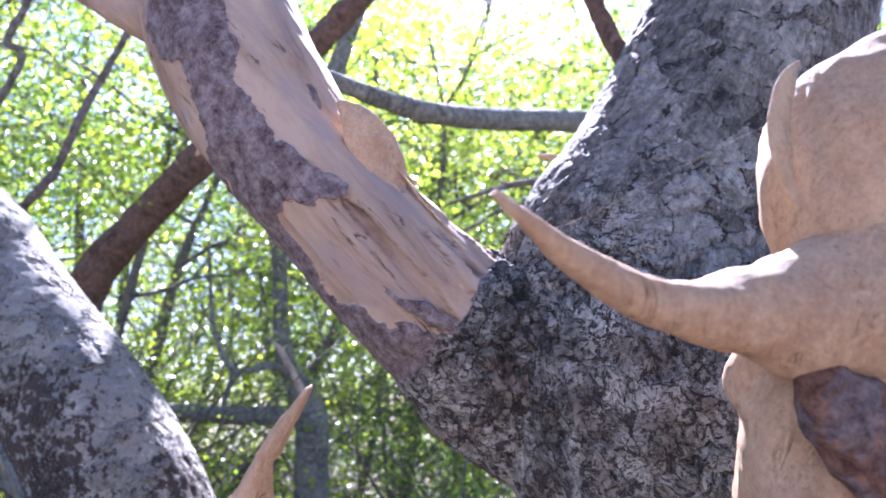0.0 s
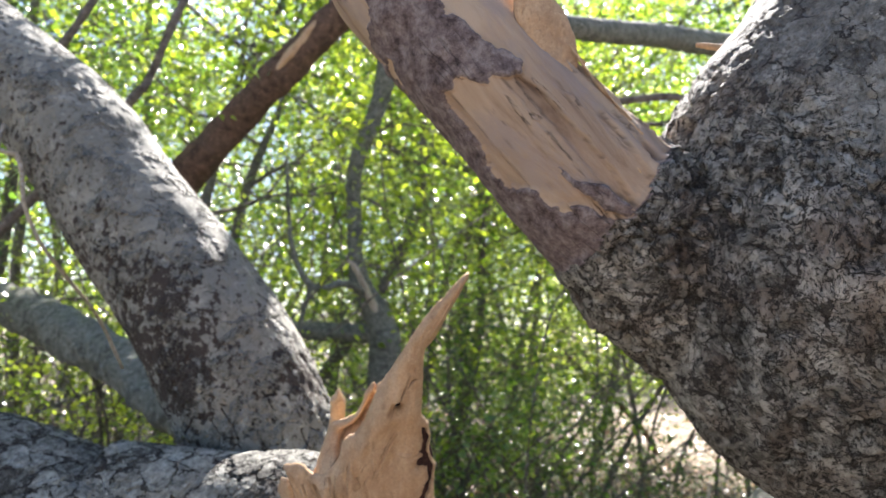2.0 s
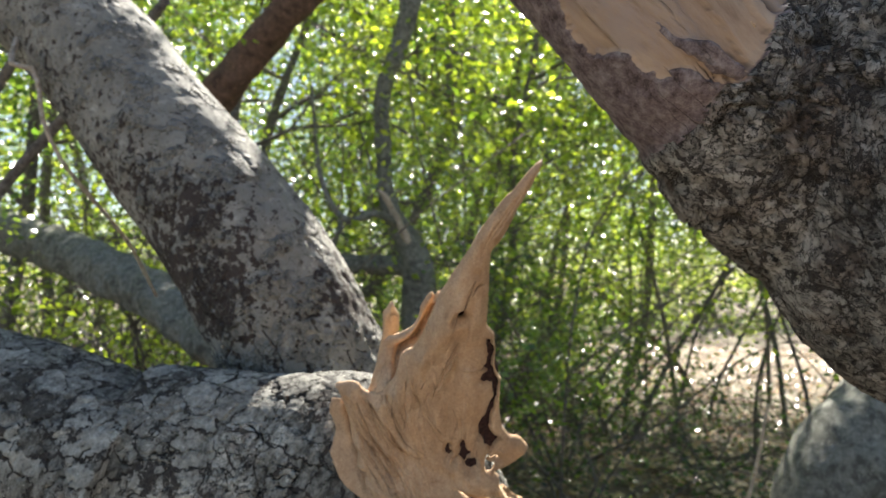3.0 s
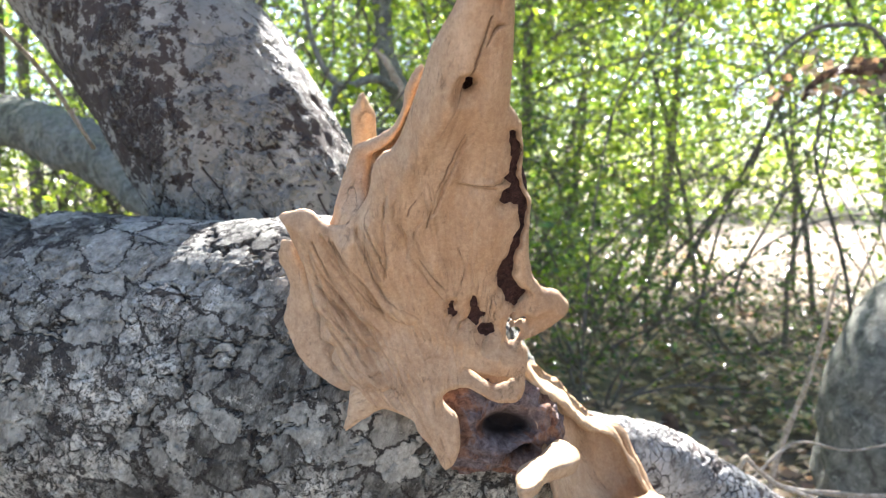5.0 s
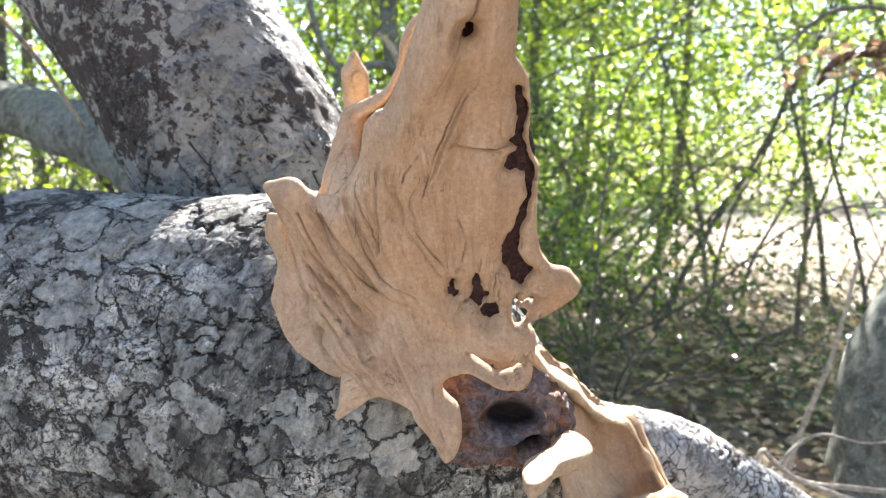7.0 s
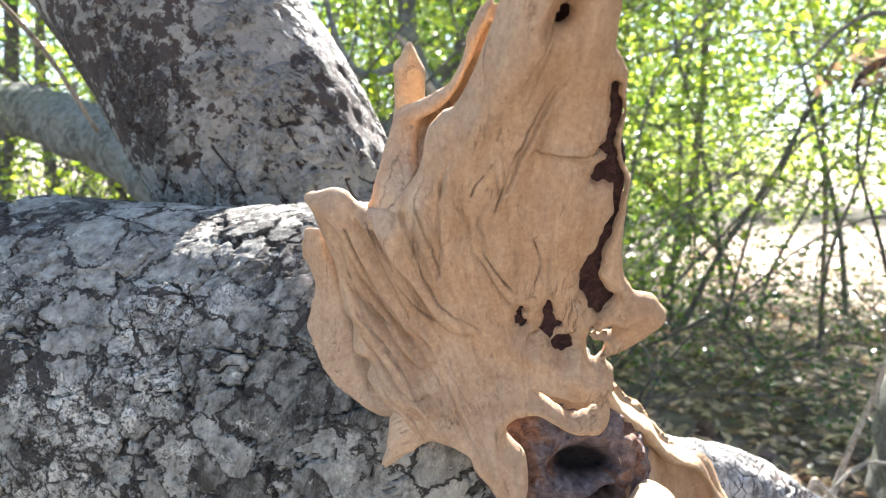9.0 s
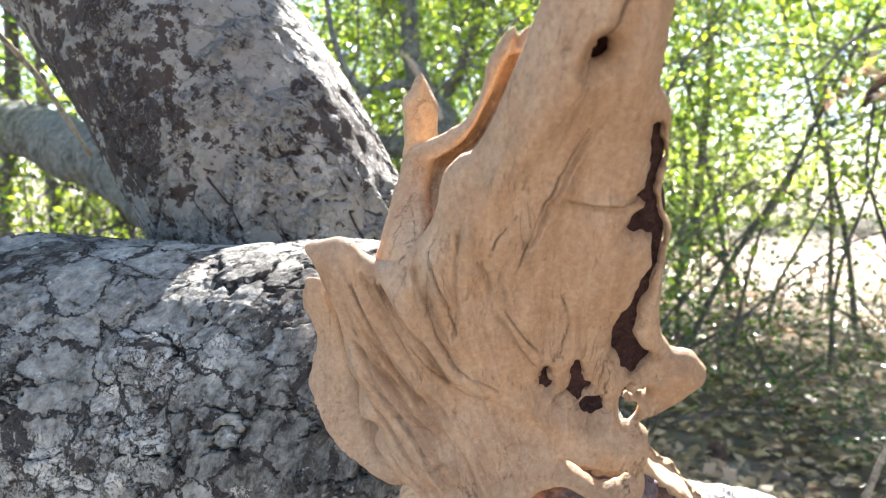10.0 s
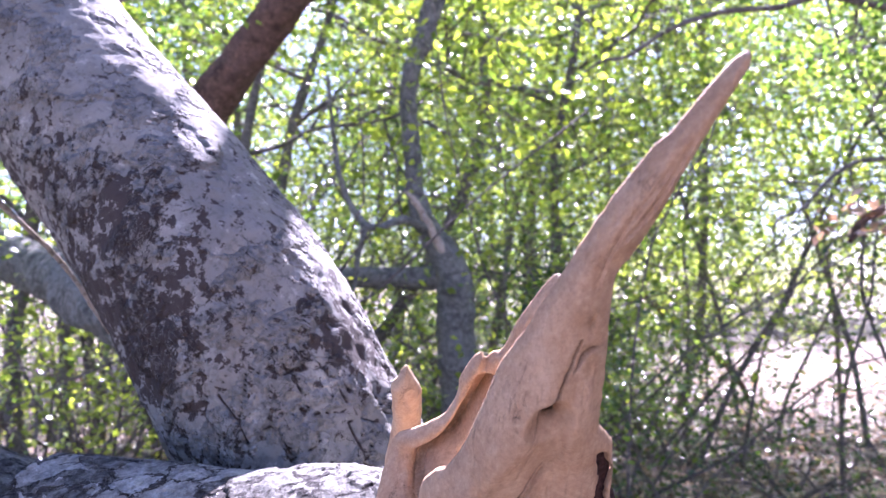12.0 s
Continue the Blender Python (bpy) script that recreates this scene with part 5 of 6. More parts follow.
v, f = torn_wood()
torn = part("torn_limb", mesh_of("torn_limb", v, f, WOOD), fork, "torn tan stump of a broken limb with a long horn")
v, f, _ = tube([(0.176, 0.340, 1.448, 0.0012, 0.002), (0.168, 0.334, 1.462, 0.0022, 0.007), (0.165, 0.331, 1.482, 0.0022, 0.0105), (0.168, 0.331, 1.502, 0.0022, 0.009), (0.176, 0.334, 1.518, 0.002, 0.005), (0.182, 0.337, 1.526, 0.001, 0.001)], 0.002, 30, lumpy(0.0015, 90))
part("curled_flap", mesh_of("curled_flap", v, f, WOOD_PALE), torn, "thin pale curled flap")
v, f, _ = tube([(0.172, 0.352, 1.372, 0.004, 0.004), (0.183, 0.350, 1.362, 0.012, 0.016), (0.200, 0.352, 1.345, 0.016, 0.024), (0.222, 0.358, 1.325, 0.016, 0.024), (0.245, 0.37, 1.31, 0.01, 0.012)], 0.003, 40, lumpy(0.008, 45))
part("bark_patch", mesh_of("bark_patch", v, f, HOLLOW), torn, "dark brown patch of bark")

v, f, _ = tube([(0.40, 1.05, 1.74, 0.016), (0.30, 1.06, 1.735, 0.011), (0.22, 1.07, 1.74, 0.007), (0.15, 1.08, 1.752, 0.003)], 0.006, 14, lumpy(0.004, 30))
part("twig_stub", mesh_of("twig_stub", v, f, WOOD), fork)
v, f, _ = tube([(0.48, 1.08, 1.80, 0.03), (0.40, 1.12, 1.86, 0.022), (0.34, 1.17, 1.94, 0.02), (0.31, 1.22, 2.05, 0.018), (0.25, 1.3, 2.3, 0.012)], 0.008, 20, lumpy(0.006, 30))
part("thin_branch", mesh_of("thin_branch", v, f, BROWN_LIMB), fork)


# ---- leaves ----
def leaves(at, size, seed, tilt=0.9, plain=False):
    """Small folded pointed leaves, six points each, at the given places."""
    rs = np.random.RandomState(seed)
    n = len(at)
    a = rs.uniform(0, 2 * math.pi, n)
    up = np.stack([rs.normal(0, tilt, n), rs.normal(0, tilt, n), np.ones(n)], 1)
    up /= np.linalg.norm(up, axis=1)[:, None]
    t = np.stack([np.cos(a), np.sin(a), rs.normal(-0.25, 0.4, n)], 1)
    t -= up * (t * up).sum(1)[:, None]
    t /= np.linalg.norm(t, axis=1)[:, None]
    b = np.cross(up, t)
    s = size * rs.uniform(0.6, 1.3, n)
    if plain:
        shape = ((0, 0, 0), (0.5, 0.30, 0.04), (1.0, 0.0, -0.10), (0.5, -0.30, 0.04))
        cuts = ((0, 1, 3), (1, 2, 3))
    else:
        shape = ((0, 0, 0), (0.32, 0.30, 0.05), (0.75, 0.22, 0.03), (1.0, 0.0, -0.10), (0.75, -0.22, 0.03), (0.32, -0.30, 0.05))
        cuts = ((0, 1, 5), (1, 2, 5), (2, 4, 5), (2, 3, 4))
    v = np.stack([at + s[:, None] * (x * t + y * b + z * up) for x, y, z in shape], 1)
    i = np.arange(n)[:, None] * len(shape)
    f = np.concatenate([i + c for c in cuts], 0)
    return v.reshape(-1, 3), f


def crown_points(tips, per, spread, rs):
    """Leaf places gathered in sprays round the ends of twigs."""
    tips = np.asarray(tips)
    at = np.repeat(tips, per, 0) + rs.normal(0, 1, (len(tips) * per, 3)) * np.array(spread)
    return at


def bough(rs, a, d, length, r, depth, out, tips, droop):
    """A wandering branch that divides; tubes go to out, ends to tips."""
    pts, p, q = [], np.array(a, float), np.array(d, float)
    k = 5 if depth else 3
    for j in range(k + 1):
        pts.append((*p, r * (1 - 0.75 * j / k) + 0.0015))
        q = q + rs.normal(0, 0.16, 3) - np.array((0, 0, droop))
        q /= np.linalg.norm(q)
        p = p + q * length / k
        if depth <= 1 and j >= (2 if depth else 1):
            tips.append(p.copy())
    out.append(tube(pts, length / 5.5, 5 if r > 0.02 else 3))
    if depth > 0:
        for j in range(4 if depth > 1 else 3):
            b = np.array(pts[min(k, 1 + j + rs.randint(0, 2))][:3])
            e = q + rs.normal(0, 0.6, 3)
            bough(rs, b, e / np.linalg.norm(e), length * rs.uniform(0.45, 0.7), r * 0.5, depth - 1, out, tips, droop)


def woodland_tree(x, y, height, first, spread, seed, per, size, mat, label, group, bark=TWIG, girth=0.05, boughs=7, divide=2):
    rs = np.random.RandomState(seed)
    z = float(ground_height(np.array([x]), np.array([y]))[0]) - 0.05
    t = thing("woodland_tree", (x, y, z), label, "tree", group)
    line, p, q = [], np.array((x, y, z)), np.array((rs.normal(0, 0.2), rs.normal(0, 0.2), 1.0))
    for j in range(7):
        line.append((*p, girth * (1.15 - j / 7)))
        q = q + np.array((rs.normal(0, 0.18), rs.normal(0, 0.18), 0.15))
        q /= np.linalg.norm(q)
        p = p + q * height / 6.5
    v, f, _ = tube(line, 0.10, 10, lumpy(0.25 * girth, 6))
    part("trunk", mesh_of("tree_trunk", v, f, bark), t)
    line = np.array(line)
    out, tips = [], []
    for j in range(boughs):
        h = first + (1 - first) * (j + rs.uniform(0, 0.8)) / boughs
        k = min(h * 6, 5.99)
        b = line[int(k)] * (1 - k % 1) + line[int(k) + 1] * (k % 1)
        a = 2.4 * j + rs.uniform(-0.5, 0.5)
        bough(rs, b[:3], (math.cos(a), math.sin(a), rs.uniform(0.0, 0.7)), spread * rs.uniform(0.7, 1.15), girth * 0.4, divide, out, tips, 0.05)
    v, f = joined(out)
    tagged(part("branchwork", mesh_of("branchwork", v, f, bark), t), kind="stuff")
    v, f = leaves(crown_points(tips, int(0.62 * per), (4.6 * size, 4.6 * size, 3.6 * size), rs), 1.08 * size, seed, 0.9, True)
    part("crown", mesh_of("tree_crown", v, f, mat), t)
    return t, len(f)


def bush(x, y, height, spread, seed, stems, per, size, mat, label, group):
    rs = np.random.RandomState(seed)
    z = float(ground_height(np.array([x]), np.array([y]))[0]) - 0.03
    t = thing("understorey_bush", (x, y, z), label, "bush", group)
    out, tips = [], []
    for j in range(stems):
        a = 2.4 * j
        bough(rs, (x + 0.08 * math.cos(a), y + 0.08 * math.sin(a), z), (spread * math.cos(a), spread * math.sin(a), rs.uniform(0.8, 1.2)), height, 0.012, 1, out, tips, 0.03)
    v, f = joined(out)
    tagged(part("stemwork", mesh_of("stemwork", v, f, TWIG), t), kind="stuff")
    v, f = leaves(crown_points(tips, per, (0.13, 0.13, 0.12), rs), size, seed, 0.9, True)
    part("foliage", mesh_of("bush_foliage", v, f, mat), t)


# x, y, height, first bough, spread, leaves a tip, leaf length, sunlit
TREES = [(-3.4, 4.6, 5.9, 0.2, 1.6, 33, 0.05, 1), (-2.1, 5.6, 6.2, 0.25, 1.5, 33, 0.05, 1), (0.7, 6, 4.9, 0.38, 1.5, 22, 0.05, 0), (2.6, 5.6, 5, 0.52, 1.6, 25, 0.05, 0), (4.4, 6.4, 5.2, 0.4, 1.7, 27, 0.05, 0),
         (-5.5, 6.8, 7.2, 0.25, 2, 27, 0.05, 1), (-1.2, 8.2, 5.4, 0.28, 2, 19, 0.058, 0), (1.6, 8.2, 6, 0.42, 2, 22, 0.058, 1), (5.6, 8.8, 6, 0.25, 2, 22, 0.058, 1), (-3.1, 9.2, 7.6, 0.25, 2.2, 16, 0.068, 1),
         (-6.8, 10.2, 6.5, 0.25, 2.4, 22, 0.07, 0), (5.6, 11.0, 6.5, 0.46, 2.2, 22, 0.07, 1), (-4.6, 13, 7, 0.2, 2.6, 24, 0.083, 1), (-0.6, 12.4, 7, 0.25, 2.6, 24, 0.083, 1), (8.2, 12.6, 7, 0.2, 2.6, 24, 0.083, 0),
         (-9.5, 14.5, 7.5, 0.15, 3, 24, 0.104, 1), (-3.5, 19.5, 8, 0.12, 3.2, 20, 0.126, 0), (11.5, 19, 8, 0.12, 3.2, 20, 0.126, 1), (-8, 21, 9, 0.1, 3.4, 20, 0.138, 1), (1.5, 26, 6, 0.1, 3.2, 20, 0.15, 1),
         (6.5, 27, 6, 0.1, 3.2, 20, 0.15, 1), (-2, 4.7, 4.6, 0.5, 1.4, 23, 0.05, 1), (-4.3, 3.4, 4.8, 0.4, 1.5, 25, 0.05, 0), (3.2, 4.6, 5.2, 0.5, 1.2, 23, 0.05, 0), (3.4, 3.2, 4.8, 0.4, 1.4, 23, 0.05, 0),
         (-4.9, 8.4, 9.2, 0.4, 2.3, 32, 0.066, 1), (-3.3, 7.4, 8.4, 0.46, 1.9, 20, 0.058, 1), (-2.4, 10.8, 9.4, 0.42, 2.2, 16, 0.073, 0), (0.5, 11.6, 7.6, 0.5, 2.2, 29, 0.077, 1), (0.9, 14.4, 9.2, 0.5, 2.5, 36, 0.08, 0),
         (-0.9, 15.0, 10.2, 0.5, 2.6, 34, 0.09, 1), (-0.6, 6.7, 5.5, 0.45, 1.5, 22, 0.05, 1), (2.3, 7.0, 5.6, 0.5, 1.6, 22, 0.054, 1),
         (-0.5, 9.4, 7.6, 0.5, 2.0, 30, 0.06, 1), (0.2, 10.6, 7.9, 0.5, 2.0, 30, 0.06, 0), (-3.9, 5.7, 6.6, 0.4, 1.7, 34, 0.05, 0), (0.5, 41, 30, 0.5, 6.0, 44, 0.3, 1), (6.2, 42, 30, 0.5, 6.0, 44, 0.3, 0), (13.5, 41, 28, 0.5, 6.0, 40, 0.3, 1), (1.2, 9.3, 6.4, 0.55, 1.8, 30, 0.058, 1), (2.8, 8.9, 6.4, 0.55, 1.9, 34, 0.058, 1), (-4.2, 31, 22, 0.5, 4.4, 40, 0.2, 0), (-2.5, 5.3, 6.0, 0.45, 1.7, 56, 0.052, 0), (-3.6, 4.2, 5.0, 0.52, 1.5, 54, 0.05, 0), (-2.9, 6.3, 6.8, 0.45, 1.7, 28, 0.053, 0)]
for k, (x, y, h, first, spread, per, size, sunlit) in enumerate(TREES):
    woodland_tree(x, y, h, first, spread, 100 + k, per, size, LEAF_SUNLIT if sunlit else LEAF, "slender woodland tree with small %s leaves" % ("sunlit yellow-green" if sunlit else "dark green"), "woodland trees", girth=(0.012 + 0.0018 * h) if 0 < x < 3 and y < 9 else 0.03 + 0.0035 * h)
BUSHES = [(-2.6, 3.9, 1.3, 0.5, 1), (-1.5, 4.6, 1.2, 0.5, 1), (-0.5, 5.2, 1.3, 0.6, 0), (0.2, 7.0, 0.8, 0.6, 0), (-3.9, 6.0, 1.3, 0.5, 1), (-2.4, 7.2, 1.6, 0.5, 1), (5.4, 9.8, 1.6, 0.5, 1), (0.0, 9.4, 1.7, 0.6, 0), 
          (-5.5, 9.0, 1.8, 0.5, 1), (7.2, 13.6, 1.8, 0.5, 1), (-2.0, 12.0, 2.0, 0.5, 0), (-7.0, 13.0, 2.2, 0.5, 1), (0.6, 15.8, 1.6, 0.6, 1), (3.2, 20.4, 2.2, 0.5, 1), (5.6, 20.0, 2.2, 0.5, 1), (9.4, 17.2, 2.4, 0.5, 1)]
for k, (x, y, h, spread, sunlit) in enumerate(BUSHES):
    bush(x, y, h, spread, 300 + k, 11, 20, 0.036 + 0.002 * y, LEAF_SUNLIT if sunlit else LEAF, "loose understorey bush with thin stems and %s leaves" % ("sunlit yellow-green" if sunlit else "dark green"), "understorey bushes")




def spreading_shrub(x, y, height, reach, seed, stems, per, size, mat, label):
    """Long thin limbs that rise from one root and arch over, crossing one another, with sprays of leaves along them."""
    rs = np.random.RandomState(seed)
    z = float(ground_height(np.array([x]), np.array([y]))[0]) - 0.05
    t = thing("spreading_shrub", (x, y, z), label, "shrub", "spreading shrubs")
    tips = []
    for j in range(stems):
        a = 2.4 * j + rs.uniform(-0.4, 0.4)
        rows, p, q = [], np.array((x, y, z)), np.array((0.5 * math.cos(a), 0.35 * math.sin(a), 1.0))
        r, bits = rs.uniform(0.005, 0.011), []
        for i in range(9):
            rows.append((*p, r * (1.08 - i / 9)))
            q = q / np.linalg.norm(q) + np.array((0.16 * math.cos(a), 0.12 * math.sin(a), -0.02 - 0.025 * i)) * reach + rs.normal(0, 0.13, 3)
            if p[1] + q[1] * height / 6.0 < 3.7:
                q[1] = abs(q[1])
            q /= np.linalg.norm(q)
            p = p + q * height / 6.0
            if i > 1:
                e = q + rs.normal(0, 0.7, 3)
                e[1] = abs(e[1]) if p[1] < 4.4 else e[1]
                bough(rs, p, e / np.linalg.norm(e), height * rs.uniform(0.16, 0.34), 0.35 * r, 1, bits, tips, 0.03)
        v, f = joined([tube(rows, 0.08, 6)] + bits)
        part("arching_limb", mesh_of("arching_limb", v, f, TWIG), t)
    tips = [p for p in tips if p[1] > 3.3]
    v, f = leaves(crown_points(tips, per, (3.4 * size, 3.4 * size, 2.8 * size), rs), size, seed, 0.9, True)
    tagged(part("foliage", mesh_of("shrub_foliage", v, f, mat), t), kind="stuff")


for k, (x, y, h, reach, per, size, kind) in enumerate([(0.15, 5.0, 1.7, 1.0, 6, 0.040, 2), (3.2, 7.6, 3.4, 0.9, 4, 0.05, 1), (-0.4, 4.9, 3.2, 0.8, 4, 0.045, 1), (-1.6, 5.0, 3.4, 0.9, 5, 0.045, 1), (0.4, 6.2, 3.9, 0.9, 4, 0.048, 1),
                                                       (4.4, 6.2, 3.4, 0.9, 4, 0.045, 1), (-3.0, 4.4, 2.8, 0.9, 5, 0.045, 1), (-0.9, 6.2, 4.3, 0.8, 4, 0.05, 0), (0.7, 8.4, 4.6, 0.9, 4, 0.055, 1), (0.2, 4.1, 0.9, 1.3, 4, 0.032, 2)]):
    spreading_shrub(x, y, h, reach, 820 + k, 6, per, size, (LEAF, LEAF_SUNLIT, LEAF_SHADED)[kind], "spreading shrub of crossing thin limbs with small %s leaves" % ("green", "sunlit yellow-green", "dark shaded")[kind])
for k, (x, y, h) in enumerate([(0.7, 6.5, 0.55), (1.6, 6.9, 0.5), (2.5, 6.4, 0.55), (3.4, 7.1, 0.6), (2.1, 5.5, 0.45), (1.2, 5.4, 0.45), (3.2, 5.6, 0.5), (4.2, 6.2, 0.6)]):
    bush(x, y, h, 1.3, 340 + k, 9, 2, 0.035, LEAF_SHADED, "low sparse scrub of dark bent twigs with few leaves", "low scrub")
for k, (x, y, h) in enumerate([(-16, 24, 10), (-11, 29, 11), (-6, 31, 10), (-1.5, 33, 11), (3.5, 34, 10), (8.5, 32, 11), (13, 28, 10), (18, 24, 11), (-4, 38, 12), (6, 39, 12), (-20, 18, 10)]):
    woodland_tree(x, y, h, 0.06, 3.6, 500 + k, 34, 0.30, LEAF_SUNLIT if k % 2 else LEAF, "tall far woodland tree in green leaf", "far woodland trees", girth=0.12, boughs=10, divide=1)
for k, (x, y, h) in enumerate([(-2.2, 4.3, 2.4), (-3.2, 5.0, 2.6)]):
    rs = np.random.RandomState(700 + k)
    t = thing("bare_brush", (x, y, -0.05), "leafless tangle of thin dark brush stems", "brush", "bare brush")
    for j in range(6):
        out, a = [], 1.05 * j + rs.uniform(0, 0.8)
        bough(rs, (x, y, -0.08), (0.55 * math.cos(a), 0.55 * math.sin(a), 1.0), h * rs.uniform(0.7, 1.1), 0.013, 1, out, [], 0.02)
        v, f = joined(out)
        part("brush_stem", mesh_of("brush_stem", v, f, TWIG), t)


# ---- stems and limbs that stand out behind the log ----
def stem(name, rows, mat, label, category, around=20, amount=0.006, group=""):
    v, f, _ = tube(rows, 0.012 if around > 12 else 0.03, around, lumpy(amount, 18))
    me = mesh_of(name, v, f, mat)
    return tagged(new(name, me), label, category, group)


crooked = thing("crooked_stem", (-0.70, 4.05, 0.0), "crooked grey stem with a level branch, rising behind the log", "tree stem")
v, f, _ = tube([(-0.62, 4.12, -0.1, 0.11), (-0.67, 4.10, 0.5, 0.10), (-0.71, 4.06, 1.04, 0.095), (-0.72, 4.02, 1.36, 0.086), (-0.875, 4.01, 1.67, 0.052), (-0.92, 4.025, 2.00, 0.043), (-0.925, 4.02, 2.29, 0.043), (-0.80, 4.01, 2.70, 0.054), (-0.74, 4.0, 3.05, 0.06), (-0.5, 4.0, 3.9, 0.05)], 0.012, 28, lumpy(0.014, 14))
part("stem", mesh_of("crooked_stem", v, f, GREY_LIMB), crooked)
v, f, _ = tube([(-0.69, 4.03, 1.345, 0.06), (-0.92, 4.04, 1.345, 0.054), (-1.17, 4.06, 1.35, 0.052), (-1.6, 4.1, 1.38, 0.045), (-2.2, 4.2, 1.5, 0.03)], 0.012, 22, lumpy(0.008, 18))
part("level_branch", mesh_of("level_branch", v, f, GREY_LIMB), crooked)
v, f, _ = tube([(-0.72, 4.0, 1.40, 0.03), (-0.80, 3.92, 1.55, 0.02), (-0.86, 3.85, 1.68, 0.016), (-0.93, 3.8, 1.76, 0.006)], 0.012, 12, lumpy(0.008, 25))
part("bleached_twig", mesh_of("bleached_twig", v, f, DRY), crooked, "bleached broken twig")
v, f, _ = tube([(-0.80, 3.95, 1.55, 0.022), (-0.90, 3.80, 1.60, 0.020), (-1.00, 3.72, 1.565, 0.018), (-1.061, 3.70, 1.572, 0.017), (-1.129, 3.70, 1.656, 0.015), (-1.183, 3.70, 1.80, 0.013), (-1.212, 3.70, 1.99, 0.011), (-1.24, 3.7, 2.25, 0.008)], 0.012, 12, lumpy(0.006, 25))
part("side_branch", mesh_of("crooked_side_branch", v, f, GREY_LIMB), crooked)
v, f, _ = tube([(-1.061, 3.70, 1.572, 0.014), (-1.098, 3.70, 1.43, 0.012), (-1.12, 3.72, 1.30, 0.009), (-1.18, 3.75, 1.15, 0.005)], 0.012, 10, lumpy(0.005, 25))
part("side_twig", mesh_of("crooked_side_twig", v, f, GREY_LIMB), crooked)
slant = thing("slanting_limb", (-1.15, 3.6, 0.0), "reddish brown slanting limb behind a leaning trunk", "branch")
v, f, _ = tube([(-1.15, 3.6, -0.1, 0.12), (-1.25, 3.58, 0.6, 0.11), (-1.55, 3.52, 1.35, 0.10), (-1.74, 3.46, 1.80, 0.095), (-1.70, 3.44, 2.02, 0.092), (-1.56, 3.42, 2.19, 0.086), (-1.38, 3.38, 2.38, 0.080), (-1.19, 3.33, 2.57, 0.082), (-0.75, 3.3, 3.05, 0.075), (-0.2, 3.3, 3.7, 0.05)], 0.014, 36, lumpy(0.02, 12))
part("limb", mesh_of("slanting_limb", v, f, BROWN_LIMB), slant)
v, f, _ = tube([(-1.20, 3.262, 2.54, 0.010), (-1.12, 3.245, 2.64, 0.022), (-1.04, 3.24, 2.74, 0.018), (-0.96, 3.235, 2.85, 0.004)], 0.012, 20, lumpy(0.012, 20))
part("split_strip", mesh_of("split_strip", v, f, WOOD), slant, "split strip of pale bare wood")
arch = thing("arched_branch", (2.4, 4.6, 0.0), "grey arched branch behind the forked tree", "branch")
v, f, _ = tube([(2.4, 4.6, -0.1, 0.10), (2.3, 4.5, 1.6, 0.09), (1.9, 4.2, 2.5, 0.075), (1.25, 3.72, 2.83, 0.062), (0.62, 2.95, 2.60, 0.050), (0.0, 2.12, 2.275, 0.034), (-0.35, 1.9, 2.30, 0.022), (-0.7, 1.8, 2.42, 0.012)], 0.014, 20, lumpy(0.006, 18))
part("limb", mesh_of("arched_limb", v, f, GREY_LIMB), arch)
v, f, _ = tube([(1.25, 3.70, 2.80, 0.02), (0.98, 3.25, 2.45, 0.017), (0.80, 2.95, 2.31, 0.016), (0.59, 2.93, 2.34, 0.016), (0.40, 2.92, 2.32, 0.015), (0.24, 2.92, 2.29, 0.012), (0.0, 2.95, 2.22, 0.006)], 0.014, 10, lumpy(0.004, 18))
part("side_twig", mesh_of("side_twig", v, f, TWIG), arch)
bent = thing("bent_tree", (0.91, 2.72, 0.0), "smooth grey bent tree near a litter-strewn gap", "tree")
v, f, _ = tube([(0.91, 2.72, -0.12, 0.24), (0.91, 2.78, 0.35, 0.215), (0.97, 2.83, 0.60, 0.20), (1.17, 2.95, 0.78, 0.185)], 0.014, 60, lumpy(0.03, 9))
part("trunk", mesh_of("bent_trunk", v, f, GREY_LIMB), bent)
v, f, _ = tube([(1.10, 2.91, 0.72, 0.15), (1.17, 2.95, 0.78, 0.19), (1.55, 3.2, 1.0, 0.18), (2.2, 3.6, 1.5, 0.15), (2.7, 4.0, 2.6, 0.10)], 0.014, 60, lumpy(0.03, 9))
part("limb", mesh_of("bent_limb", v, f, GREY_LIMB), bent)
rs = np.random.RandomState(5)
SAPLINGS = [(2.3, 6.4), (2.9, 5.8), (1.7, 7.4), (3.3, 7.0), (0.3, 6.9), (2.6, 8.6), (-0.2, 5.4), (-1.2, 4.9), (-2.1, 5.2), (-2.9, 5.9), (-2.5, 4.4), (3.6, 8.2), (1.2, 8.8), (-3.4, 5.2), (-1.7, 6.6), (0.1, 4.5)]
for k, (x, y) in enumerate(SAPLINGS):
    rows, p, q = [], np.array((x, y, -0.1)), np.array((rs.normal(0.1, 0.18), rs.normal(0, 0.12), 1.0))
    r = rs.uniform(0.008, 0.018)
    for j in range(8):
        rows.append((*p, r * (1.1 - j / 9)))
        q = q + np.array((rs.normal(0.02, 0.14), rs.normal(0, 0.12), 0.0))
        q /= np.linalg.norm(q)
        p = p + q * 0.42
    stem("sapling", rows, TWIG, "thin bare dark sapling stem rooted in leaf litter", "sapling", 8, 0.003, "saplings")

